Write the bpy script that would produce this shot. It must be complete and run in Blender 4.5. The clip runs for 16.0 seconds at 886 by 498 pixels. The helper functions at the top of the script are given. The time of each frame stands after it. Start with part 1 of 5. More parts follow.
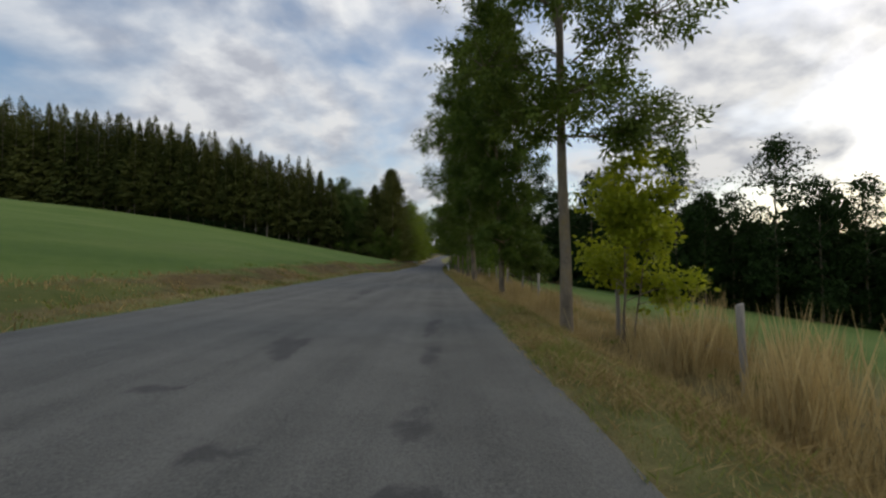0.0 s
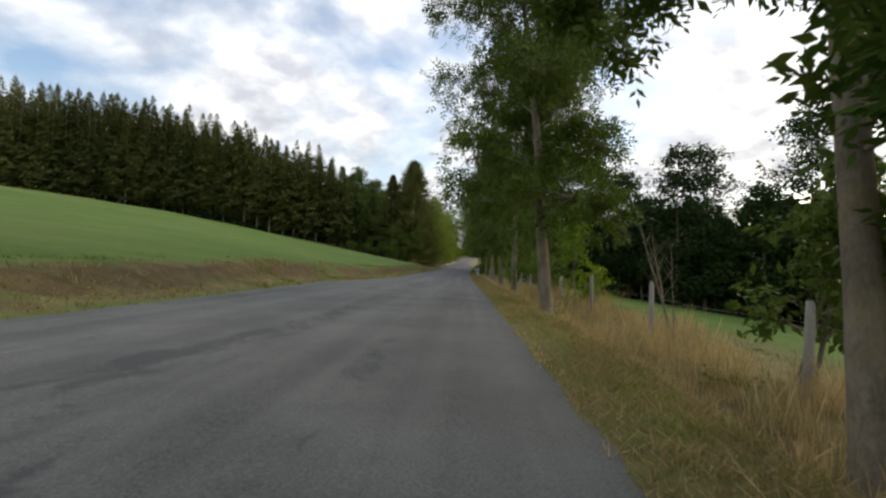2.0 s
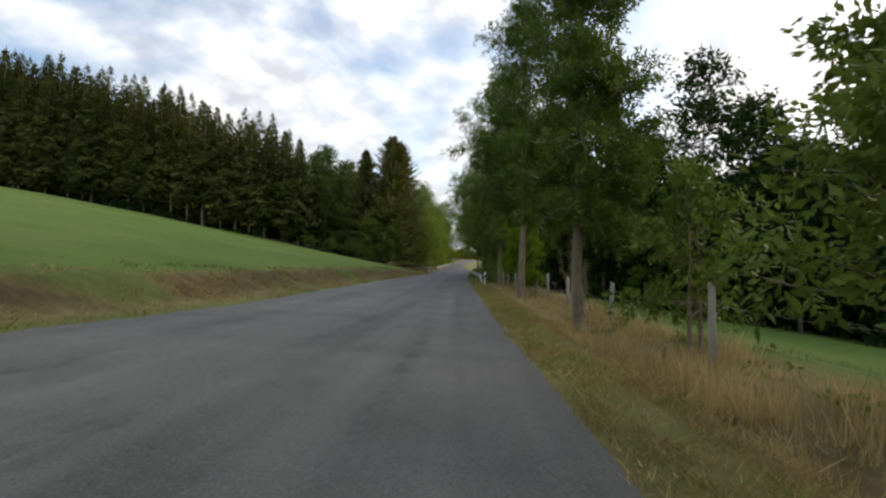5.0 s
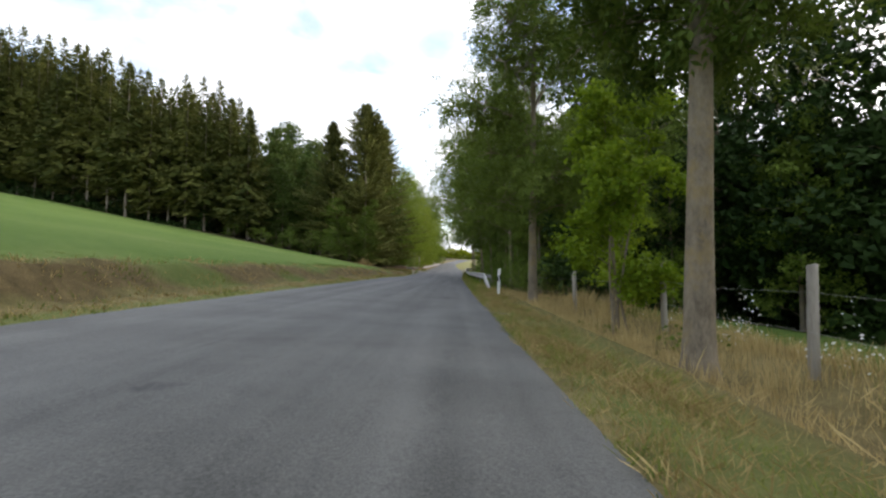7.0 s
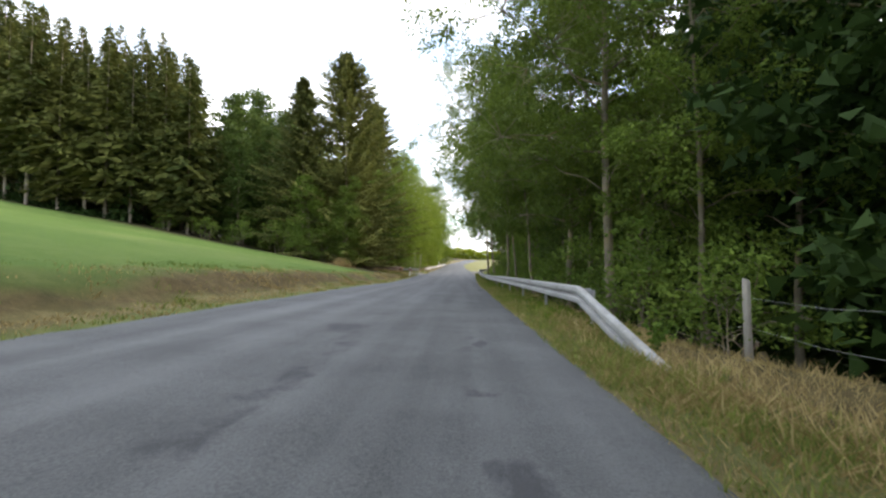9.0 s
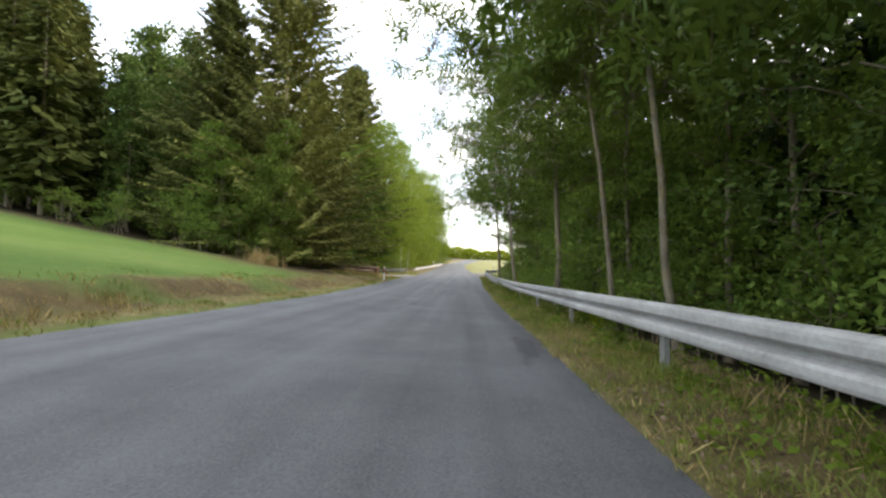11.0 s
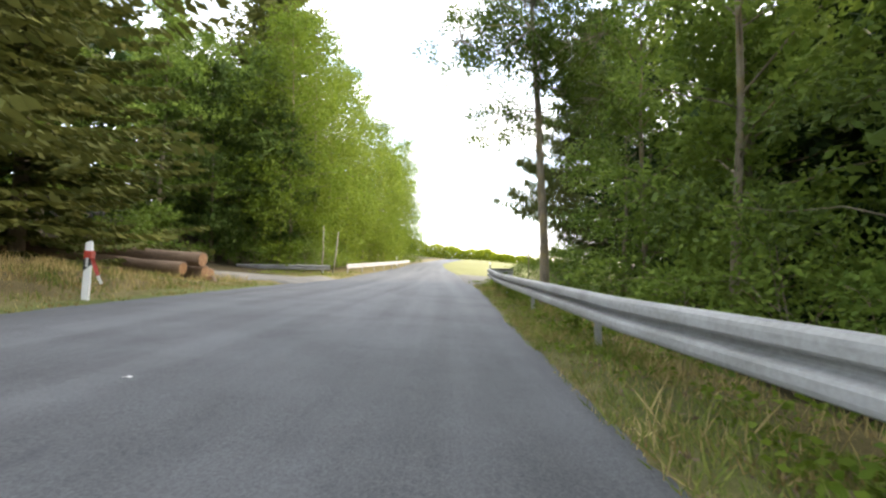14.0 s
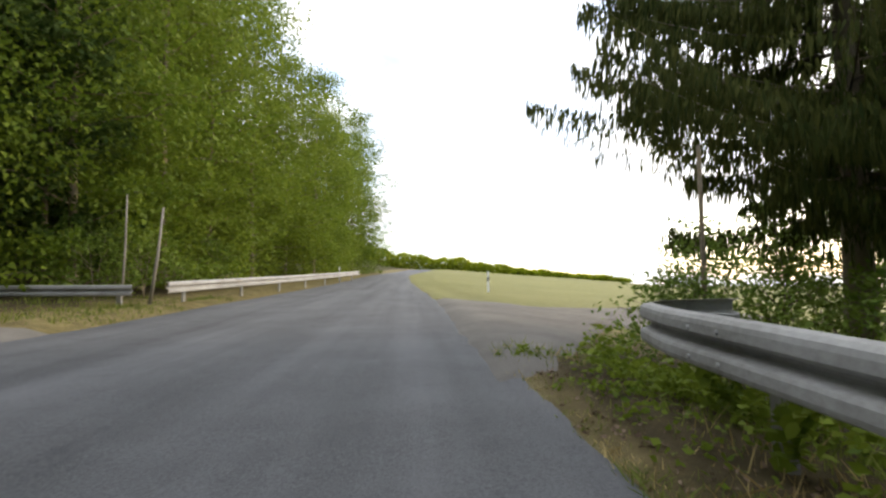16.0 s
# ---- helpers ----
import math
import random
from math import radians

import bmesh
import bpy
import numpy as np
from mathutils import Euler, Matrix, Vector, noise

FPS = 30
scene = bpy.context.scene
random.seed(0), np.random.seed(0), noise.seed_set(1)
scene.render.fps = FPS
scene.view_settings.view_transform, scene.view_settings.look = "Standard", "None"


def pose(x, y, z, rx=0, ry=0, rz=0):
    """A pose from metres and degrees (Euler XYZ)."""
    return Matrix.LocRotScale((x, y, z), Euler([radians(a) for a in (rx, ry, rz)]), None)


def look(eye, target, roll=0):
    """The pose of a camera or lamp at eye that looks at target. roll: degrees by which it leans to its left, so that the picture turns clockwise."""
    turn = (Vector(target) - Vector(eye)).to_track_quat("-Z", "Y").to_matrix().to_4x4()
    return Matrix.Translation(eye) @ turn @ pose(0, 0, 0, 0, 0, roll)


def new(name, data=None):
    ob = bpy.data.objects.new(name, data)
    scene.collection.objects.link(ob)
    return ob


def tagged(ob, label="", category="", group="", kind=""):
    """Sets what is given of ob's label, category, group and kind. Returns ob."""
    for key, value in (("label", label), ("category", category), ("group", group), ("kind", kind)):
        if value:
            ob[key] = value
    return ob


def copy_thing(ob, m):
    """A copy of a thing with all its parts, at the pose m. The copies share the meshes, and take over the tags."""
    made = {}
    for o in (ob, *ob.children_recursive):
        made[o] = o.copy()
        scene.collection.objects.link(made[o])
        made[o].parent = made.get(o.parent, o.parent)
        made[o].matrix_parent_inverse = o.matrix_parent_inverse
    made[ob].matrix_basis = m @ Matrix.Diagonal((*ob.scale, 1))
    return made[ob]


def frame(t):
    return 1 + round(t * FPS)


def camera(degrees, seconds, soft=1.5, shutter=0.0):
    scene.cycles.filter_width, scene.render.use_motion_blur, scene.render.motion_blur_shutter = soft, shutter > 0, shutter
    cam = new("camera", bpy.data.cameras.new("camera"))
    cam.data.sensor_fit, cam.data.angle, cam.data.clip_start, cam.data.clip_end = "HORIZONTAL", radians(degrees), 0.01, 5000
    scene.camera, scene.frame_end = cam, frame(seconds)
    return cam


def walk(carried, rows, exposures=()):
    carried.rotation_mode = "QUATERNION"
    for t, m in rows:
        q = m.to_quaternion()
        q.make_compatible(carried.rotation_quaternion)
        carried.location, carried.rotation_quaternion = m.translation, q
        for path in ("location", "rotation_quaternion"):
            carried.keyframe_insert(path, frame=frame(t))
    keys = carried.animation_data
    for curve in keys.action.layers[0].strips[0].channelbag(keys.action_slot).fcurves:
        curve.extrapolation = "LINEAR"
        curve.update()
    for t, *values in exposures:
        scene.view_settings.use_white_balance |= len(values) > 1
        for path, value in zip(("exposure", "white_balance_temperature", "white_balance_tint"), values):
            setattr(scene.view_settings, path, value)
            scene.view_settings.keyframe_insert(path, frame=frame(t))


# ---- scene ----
# ================= camera =================
cam = camera(83.0, 16.0, soft=2.4, shutter=0.04)
METRES, EYE, TILT, LEAN, TURN = 150.0, 1.0, 1.5, 0.0, 0.0
ROWS = [
    (0.0, 0.0, 0.0, 0.0, -0.0, 0.0, 0.0),
    (0.5, -0.0007, 0.0311, -0.0005, 2.47, 0.14, -0.68),
    (1.0, -0.0012, 0.0648, -0.0018, 1.18, 0.34, 0.02),
    (1.5, -0.0, 0.0978, -0.003, 1.98, 0.09, -1.1),
    (2.0, -0.0005, 0.1315, -0.0038, 3.13, 0.34, -1.06),
    (2.5, -0.0018, 0.1622, -0.0048, 4.14, 0.57, -0.84),
    (3.0, -0.0044, 0.1956, -0.0057, 5.5, 0.75, -0.51),
    (3.5, -0.0048, 0.226, -0.0063, -0.09, 0.72, 0.67),
    (4.0, -0.0033, 0.258, -0.0072, -1.03, 0.4, -0.84),
    (4.2, -0.0033, 0.2707, -0.0076, 4.2, 0.6, -0.97),
    (6.3, -0.004, 0.3962, -0.0131, -0.95, 0.86, -0.58),
    (6.5, -0.0042, 0.4083, -0.0135, 1.8, 0.88, -0.56),
    (7.0, -0.0046, 0.4385, -0.0143, 1.49, 0.91, -0.35),
    (7.5, -0.0049, 0.4677, -0.0149, 5.25, 1.01, -1.23),
    (8.0, -0.0067, 0.4989, -0.0155, 3.05, 1.1, 0.1),
    (8.5, -0.0074, 0.5278, -0.0163, 3.19, 1.15, -0.25),
    (9.0, -0.0082, 0.5596, -0.0168, 2.17, 1.03, 0.14),
    (9.2, -0.0082, 0.5724, -0.017, -0.05, 1.03, 0.08),
    (11.3, -0.0078, 0.7027, -0.0202, 2.35, 1.16, -0.08),
    (11.5, -0.0077, 0.7157, -0.0205, 1.54, 1.16, -0.14),
    (12.0, -0.0065, 0.7483, -0.0214, -0.52, 0.86, -0.39),
    (12.5, -0.0065, 0.7793, -0.0227, 4.07, 0.94, -1.07),
    (13.0, -0.0076, 0.814, -0.0237, 2.65, 1.28, -0.06),
    (13.5, -0.0065, 0.8439, -0.0241, -0.04, 1.14, 0.16),
    (14.0, -0.0055, 0.8759, -0.0254, -0.04, 1.4, -0.82),
    (14.5, -0.005, 0.9055, -0.0254, 1.2, 1.7, -0.93),
    (15.0, -0.0053, 0.9379, -0.0259, -0.24, 2.06, 0.15),
    (15.5, -0.0051, 0.9678, -0.0259, 1.32, 2.39, -0.06),
    (16.0, -0.0034, 0.9992, -0.0257, -3.52, 2.64, 0.25),
]
walk(cam, [(t, pose(0, 0, EYE, TILT, LEAN, TURN) @ pose(METRES * x, METRES * y, METRES * z, 90 + pitch, roll, yaw)) for t, x, y, z, yaw, pitch, roll in ROWS],
     exposures=[(0.0, -0.45, 6500, 10), (1.0, 0.1, 6600, 10), (1.5, -0.05, 6675, 10), (2.0, 0.22, 6750, 10), (2.5, 0.5, 6800, 10), (3.0, 0.6, 6850, 10), (3.5, 0.6, 6900, 10), (4.0, 0.2, 6850, 10), (6.5, 0.72, 6700, 10), (7.0, 0.95, 6667, 10), (9.0, 1.5, 6600, 10), (11.5, 1.95, 6850, 10), (12.0, 2.15, 6850, 10), (12.5, 2.2, 6850, 10), (13.0, 1.95, 6850, 10), (13.5, 1.95, 6850, 10), (14.0, 2.25, 6850, 10), (14.5, 1.85, 6850, 10), (15.0, 1.35, 6850, 10), (16.0, 1.15, 6850, 10)])

# ================= sky and sun =================
SUN_AZ, SUN_EL = 62.0, 24.0     # degrees from +y towards +x, and above the horizon


def node(nt, kind, **kw):
    n = nt.nodes.new(kind)
    for k, v in kw.items():
        n.inputs[k].default_value = v
    return n


def ramp(nt, stops):
    r = nt.nodes.new("ShaderNodeValToRGB")
    el = r.color_ramp.elements
    while len(el) < len(stops):
        el.new(0.5)
    for e, (p, c) in zip(el, stops):
        e.position, e.color = p, (*c, 1)
    return r


def math_node(nt, op, a, b=None):
    m = nt.nodes.new("ShaderNodeMath")
    m.operation = op
    for i, v in enumerate((a, b)):
        if v is None:
            continue
        if isinstance(v, (int, float)):
            m.inputs[i].default_value = v
        else:
            nt.links.new(v, m.inputs[i])
    return m.outputs[0]


def build_world():
    w = bpy.data.worlds.new("sky")
    scene.world = w
    w.use_nodes = True
    nt = w.node_tree
    nt.nodes.clear()
    L = nt.links.new
    sky = nt.nodes.new("ShaderNodeTexSky")
    sky.sky_type, sky.sun_disc = "NISHITA", False
    sky.sun_elevation, sky.sun_rotation = radians(SUN_EL), radians(SUN_AZ)
    sky.air_density, sky.dust_density = 1.0, 1.5
    tc = nt.nodes.new("ShaderNodeTexCoord")
    sep = nt.nodes.new("ShaderNodeSeparateXYZ")
    L(tc.outputs["Generated"], sep.inputs[0])
    zz = math_node(nt, "ADD", math_node(nt, "MAXIMUM", sep.outputs[2], 0.0), 0.36)
    comb = nt.nodes.new("ShaderNodeCombineXYZ")
    L(math_node(nt, "DIVIDE", sep.outputs[0], zz), comb.inputs[0])
    L(math_node(nt, "DIVIDE", sep.outputs[1], zz), comb.inputs[1])
    n1 = node(nt, "ShaderNodeTexNoise", Scale=1.9, Detail=8.0, Roughness=0.52, Distortion=0.25)
    n2 = node(nt, "ShaderNodeTexNoise", Scale=7.5, Detail=8.0, Roughness=0.52, Distortion=0.1)
    for n in (n1, n2):
        L(comb.outputs[0], n.inputs["Vector"])
    cover = ramp(nt, [(0.38, (0, 0, 0)), (0.56, (1, 1, 1))])
    L(n1.outputs[0], cover.inputs[0])
    tone = ramp(nt, [(0.34, (0.60, 0.625, 0.69)), (0.47, (0.80, 0.82, 0.86)), (0.60, (1.05, 1.05, 1.04))])
    L(n2.outputs[0], tone.inputs[0])
    # thin bright veil towards the sun and the horizon
    dot = nt.nodes.new("ShaderNodeVectorMath")
    dot.operation = "DOT_PRODUCT"
    L(tc.outputs["Generated"], dot.inputs[0])
    a, e = radians(SUN_AZ), radians(SUN_EL)
    dot.inputs[1].default_value = (math.sin(a) * math.cos(e), math.cos(a) * math.cos(e), math.sin(e))
    veil = ramp(nt, [(0.0, (0.9, 0.92, 0.95)), (0.75, (0.97, 0.97, 0.97)), (1.0, (1.10, 1.08, 1.04))])
    L(dot.outputs["Value"], veil.inputs[0])
    mul = nt.nodes.new("ShaderNodeMix")
    mul.data_type, mul.blend_type = "RGBA", "MULTIPLY"
    mul.inputs[0].default_value = 1.0
    L(tone.outputs[0], mul.inputs[6])
    L(veil.outputs[0], mul.inputs[7])
    dome = nt.nodes.new("ShaderNodeVectorMath")
    dome.operation = "SCALE"
    L(mul.outputs[2], dome.inputs[0])
    L(math_node(nt, "ADD", math_node(nt, "MULTIPLY", math_node(nt, "MAXIMUM", sep.outputs[2], 0.0), 0.60), 0.68), dome.inputs["Scale"])
    bg1 = node(nt, "ShaderNodeBackground", Strength=0.2)
    L(sky.outputs[0], bg1.inputs["Color"])
    bg2 = node(nt, "ShaderNodeBackground", Strength=1.25)
    L(dome.outputs[0], bg2.inputs["Color"])
    mix = nt.nodes.new("ShaderNodeMixShader")
    L(cover.outputs[0], mix.inputs[0])
    L(bg1.outputs[0], mix.inputs[1])
    L(bg2.outputs[0], mix.inputs[2])
    out = nt.nodes.new("ShaderNodeOutputWorld")
    L(mix.outputs[0], out.inputs[0])


build_world()
sun = new("sun", bpy.data.lights.new("sun", "SUN"))
sun.data.energy, sun.data.angle, sun.data.color = 0.8, radians(20), (1.0, 0.84, 0.62)
sun.matrix_world = look((0, 0, 0), (-math.sin(radians(SUN_AZ)), -math.cos(radians(SUN_AZ)), -math.tan(radians(SUN_EL))))


# ================= materials =================
def material(name, dark, light, scale=3.0, fine=40.0, rough=0.9, bump=0.3, metal=0.0, random=0.0, leafy=0.0, stretch=(1, 1, 1), spec=0.3):
    """Two-scale mottled surface; random: share of the per-object shift; leafy: share of light that passes through."""
    m = bpy.data.materials.new(name)
    m.use_nodes = True
    nt = m.node_tree
    L = nt.links.new
    bsdf = nt.nodes["Principled BSDF"]
    tc = nt.nodes.new("ShaderNodeTexCoord")
    mp = nt.nodes.new("ShaderNodeMapping")
    mp.inputs["Scale"].default_value = stretch
    L(tc.outputs["Object"], mp.inputs[0])
    big = node(nt, "ShaderNodeTexNoise", Scale=scale, Detail=5.0, Roughness=0.6)
    small = node(nt, "ShaderNodeTexNoise", Scale=fine, Detail=4.0, Roughness=0.65)
    L(mp.outputs[0], big.inputs["Vector"])
    L(mp.outputs[0], small.inputs["Vector"])
    f = math_node(nt, "ADD", math_node(nt, "MULTIPLY", big.outputs[0], 0.6), math_node(nt, "MULTIPLY", small.outputs[0], 0.4))
    if random:
        info = nt.nodes.new("ShaderNodeObjectInfo")
        geo = nt.nodes.new("ShaderNodeNewGeometry")
        r = math_node(nt, "ADD", math_node(nt, "MULTIPLY", info.outputs["Random"], 0.45), math_node(nt, "MULTIPLY", geo.outputs["Random Per Island"], 0.55))
        f = math_node(nt, "ADD", math_node(nt, "MULTIPLY", f, 1 - random), math_node(nt, "MULTIPLY", r, random))
    rp = ramp(nt, [(0.28, dark), (0.72, light)])
    L(f, rp.inputs[0])
    L(rp.outputs[0], bsdf.inputs["Base Color"])
    bsdf.inputs["Roughness"].default_value = rough
    bsdf.inputs["Metallic"].default_value = metal
    bsdf.inputs["Specular IOR Level"].default_value = spec
    if bump:
        b = node(nt, "ShaderNodeBump", Strength=bump, Distance=0.02)
        L(small.outputs[0], b.inputs["Height"])
        L(b.outputs[0], bsdf.inputs["Normal"])
    if leafy:
        bsdf.inputs["Specular IOR Level"].default_value = 0.1
        tr = nt.nodes.new("ShaderNodeBsdfTranslucent")
        L(rp.outputs[0], tr.inputs["Color"])
        mx = nt.nodes.new("ShaderNodeMixShader")
        mx.inputs[0].default_value = leafy
        L(bsdf.outputs[0], mx.inputs[1])
        L(tr.outputs[0], mx.inputs[2])
        L(mx.outputs[0], nt.nodes["Material Output"].inputs[0])
    return m


M_LEAF = material("ash_leaves", (0.036, 0.071, 0.010), (0.148, 0.192, 0.034), 0.5, 6, 0.55, 0, random=0.38, leafy=0.35)
# dark copy of the leaf colour, with the woods' shade put into it
M_LEAF_SHADE = material("shaded_leaves", (0.012, 0.028, 0.007), (0.045, 0.078, 0.018), 0.4, 6, 0.6, 0, random=0.38, leafy=0.2)
M_LEAF_CORNER = material("dull_leaves", (0.030, 0.060, 0.012), (0.118, 0.160, 0.034), 0.4, 6, 0.6, 0, random=0.38, leafy=0.28)
M_LEAF_DARK = material("wood_leaves", (0.058, 0.112, 0.018), (0.22, 0.295, 0.052), 0.4, 6, 0.55, 0, random=0.38, leafy=0.42)
M_LEAF_SUN = material("sunny_leaves", (0.062, 0.108, 0.010), (0.225, 0.285, 0.036), 0.3, 6, 0.55, 0, random=0.38, leafy=0.4)
M_LEAF_BRIGHT = material("maple_leaves", (0.092, 0.165, 0.010), (0.255, 0.33, 0.026), 0.5, 6, 0.5, 0, random=0.38, leafy=0.45)
M_LEAF_YELLOW = material("pale_yellow_leaves", (0.14, 0.19, 0.010), (0.40, 0.43, 0.032), 0.5, 6, 0.5, 0, random=0.38, leafy=0.5)
M_NEEDLE = material("spruce_needles", (0.032, 0.049, 0.012), (0.152, 0.152, 0.038), 0.3, 5, 0.8, 0, random=0.4, leafy=0.2)
M_BARK = material("ash_bark", (0.066, 0.053, 0.037), (0.30, 0.25, 0.18), 3.5, 30, 0.95, 0.9, stretch=(1, 1, 0.45))
def add_lichen(m, colour, scale, start):
    """Blotches of lichen over a bark."""
    nt = m.node_tree
    bsdf = nt.nodes["Principled BSDF"]
    old = bsdf.inputs["Base Color"].links[0].from_socket
    tc = nt.nodes.new("ShaderNodeTexCoord")
    n = node(nt, "ShaderNodeTexNoise", Scale=scale, Detail=9.0, Roughness=0.72)
    nt.links.new(tc.outputs["Object"], n.inputs["Vector"])
    r = ramp(nt, [(start, (0, 0, 0)), (start + 0.14, (0.75, 0.75, 0.75))])
    nt.links.new(n.outputs[0], r.inputs[0])
    mx = nt.nodes.new("ShaderNodeMix")
    mx.data_type = "RGBA"
    nt.links.new(r.outputs[0], mx.inputs[0])
    nt.links.new(old, mx.inputs[6])
    mx.inputs[7].default_value = (*colour, 1)
    nt.links.new(mx.outputs[2], bsdf.inputs["Base Color"])


add_lichen(M_BARK, (0.23, 0.165, 0.055), 1.6, 0.5)
M_BARK_SPRUCE = material("spruce_bark", (0.07, 0.052, 0.036), (0.42, 0.35, 0.27), 1.2, 30, 0.95, 0.7, random=0.5, stretch=(1, 1, 0.3))
M_POSTWOOD = material("weathered_wood", (0.16, 0.14, 0.115), (0.38, 0.35, 0.30), 6, 60, 0.9, 0.6, stretch=(1, 1, 0.12))
M_LOG = material("log_bark", (0.07, 0.048, 0.034), (0.27, 0.19, 0.13), 3, 30, 0.9, 0.6, stretch=(0.2, 1, 1))
M_LOGEND = material("cut_wood", (0.17, 0.085, 0.045), (0.40, 0.24, 0.13), 8, 60, 0.85, 0.3)
M_STEEL = material("galvanised_steel", (0.19, 0.182, 0.168), (0.44, 0.44, 0.43), 1.6, 24, 0.75, 0.15, metal=0.08, spec=0.3, stretch=(1, 0.8, 1))
M_WHITE = material("white_plastic", (0.66, 0.66, 0.64), (0.82, 0.82, 0.80), 4, 40, 0.5, 0.05)
M_BLACK = material("black_plastic", (0.012, 0.012, 0.014), (0.03, 0.03, 0.03), 4, 40, 0.5, 0.05)
M_REFLECT = material("grey_reflector", (0.5, 0.5, 0.5), (0.65, 0.65, 0.65), 30, 90, 0.25, 0.1)
M_RED = material("red_reflector", (0.30, 0.03, 0.02), (0.45, 0.06, 0.04), 30, 90, 0.3, 0.1)
M_DRYGRASS = material("dry_grass", (0.21, 0.15, 0.058), (0.55, 0.43, 0.20), 0.8, 8, 0.8, 0, random=0.6, leafy=0.3)
M_GREENGRASS = material("green_grass", (0.075, 0.115, 0.020), (0.245, 0.27, 0.065), 0.8, 8, 0.8, 0, random=0.6, leafy=0.3)
M_GRAVEL = material("gravel_track", (0.08, 0.074, 0.067), (0.19, 0.178, 0.158), 0.8, 30, 0.95, 0.7)


# ================= mesh helpers =================
def mesh_of(name, verts, faces, mats, index=None, smooth=False):
    me = bpy.data.meshes.new(name)
    me.from_pydata([tuple(v) for v in verts], [], [tuple(f) for f in faces])
    for m in (mats if isinstance(mats, (list, tuple)) else [mats]):
        me.materials.append(m)
    if index is not None:
        me.polygons.foreach_set("material_index", index)
    if smooth:
        me.polygons.foreach_set("use_smooth", [True] * len(me.polygons))
    me.update()
    return me


def part(name, bm, mat, parent=None, label="", smooth=False):
    """Links a bmesh or mesh as one object, under parent if given."""
    if isinstance(bm, bmesh.types.BMesh):
        me = bpy.data.meshes.new(name)
        bm.to_mesh(me)
        bm.free()
        me.materials.append(mat)
        if smooth:
            me.polygons.foreach_set("use_smooth", [True] * len(me.polygons))
    else:
        me = bm
    ob = new(name, me)
    ob.parent = parent
    return tagged(ob, label)


def leaf_mesh(name, centres, rng, size, mat, aspect=0.45, flat=0.5, down=0.0, shape="kite", away=None):
    """Leaves at the given centres, sizes varied. kite: a folded diamond; point: one pointed triangle; oval: six corners;
    pinnate: five pointed leaflets along a drooping stalk. away: directions that the leaves point to and face."""
    c = np.asarray(centres, float)
    n = len(c)
    d = rng.normal(size=(n, 3))
    d[:, 2] = d[:, 2] * flat - down
    u = rng.normal(size=(n, 3))
    if away is not None:
        d = d * 0.55 + away * 0.6
        u = u * 0.75 + away * 0.35 + np.array([0, 0, 0.4])
    d /= np.linalg.norm(d, axis=1)[:, None] + 1e-9
    s = np.cross(d, u)
    s /= np.linalg.norm(s, axis=1)[:, None] + 1e-9
    ln = (size * rng.uniform(0.6, 1.35, n))[:, None]
    nrm = np.cross(d, s)
    w = s * ln * aspect
    if shape == "kite":
        v = np.stack([c - d * ln * 0.5, c + w * 0.5 + nrm * ln * 0.08, c + d * ln * 0.5, c - w * 0.5 + nrm * ln * 0.08], 1)
    elif shape == "point":
        w = w * 1.35
        v = np.stack([c + d * ln * 0.5, c - d * ln * 0.22 + w * 0.5, c - d * ln * 0.34 - w * 0.5], 1)
    elif shape == "oval":
        f = nrm * ln * 0.07
        v = np.stack([c - d * ln * 0.5, c - d * ln * 0.24 + w * 0.46 + f, c + d * ln * 0.14 + w * 0.44 + f, c + d * ln * 0.5, c + d * ln * 0.14 - w * 0.44 + f, c - d * ln * 0.24 - w * 0.46 + f], 1)
    else:
        out = []
        for along, turn in ((-0.45, 0.9), (-0.35, -0.9), (0.1, 0.8), (0.2, -0.8), (0.55, 0.0)):
            b = c + d * ln * along - np.array([0, 0, 0.12]) * ln * along ** 2
            q = d * math.cos(turn) + s * math.sin(turn) + rng.normal(size=(n, 3)) * 0.12
            side = np.cross(q, nrm)
            out.append(np.stack([b, b + q * ln * 0.26 + side * ln * 0.115, b + q * ln * 0.62, b + q * ln * 0.24 - side * ln * 0.115], 1))
        v = np.concatenate(out)
    return quads_mesh(name, v, mat)


def quads_mesh(name, v, mat):
    """Loose faces, one a row of corners."""
    n, k = len(v), v.shape[1]
    me = bpy.data.meshes.new(name)
    me.vertices.add(k * n)
    me.vertices.foreach_set("co", v.reshape(-1).astype(np.float32))
    me.loops.add(k * n)
    me.loops.foreach_set("vertex_index", np.arange(k * n, dtype=np.int32))
    me.polygons.add(n)
    me.polygons.foreach_set("loop_start", np.arange(0, k * n, k, dtype=np.int32))
    me.polygons.foreach_set("loop_total", np.full(n, k, dtype=np.int32))
    me.materials.append(mat)
    me.update(calc_edges=True)
    return me


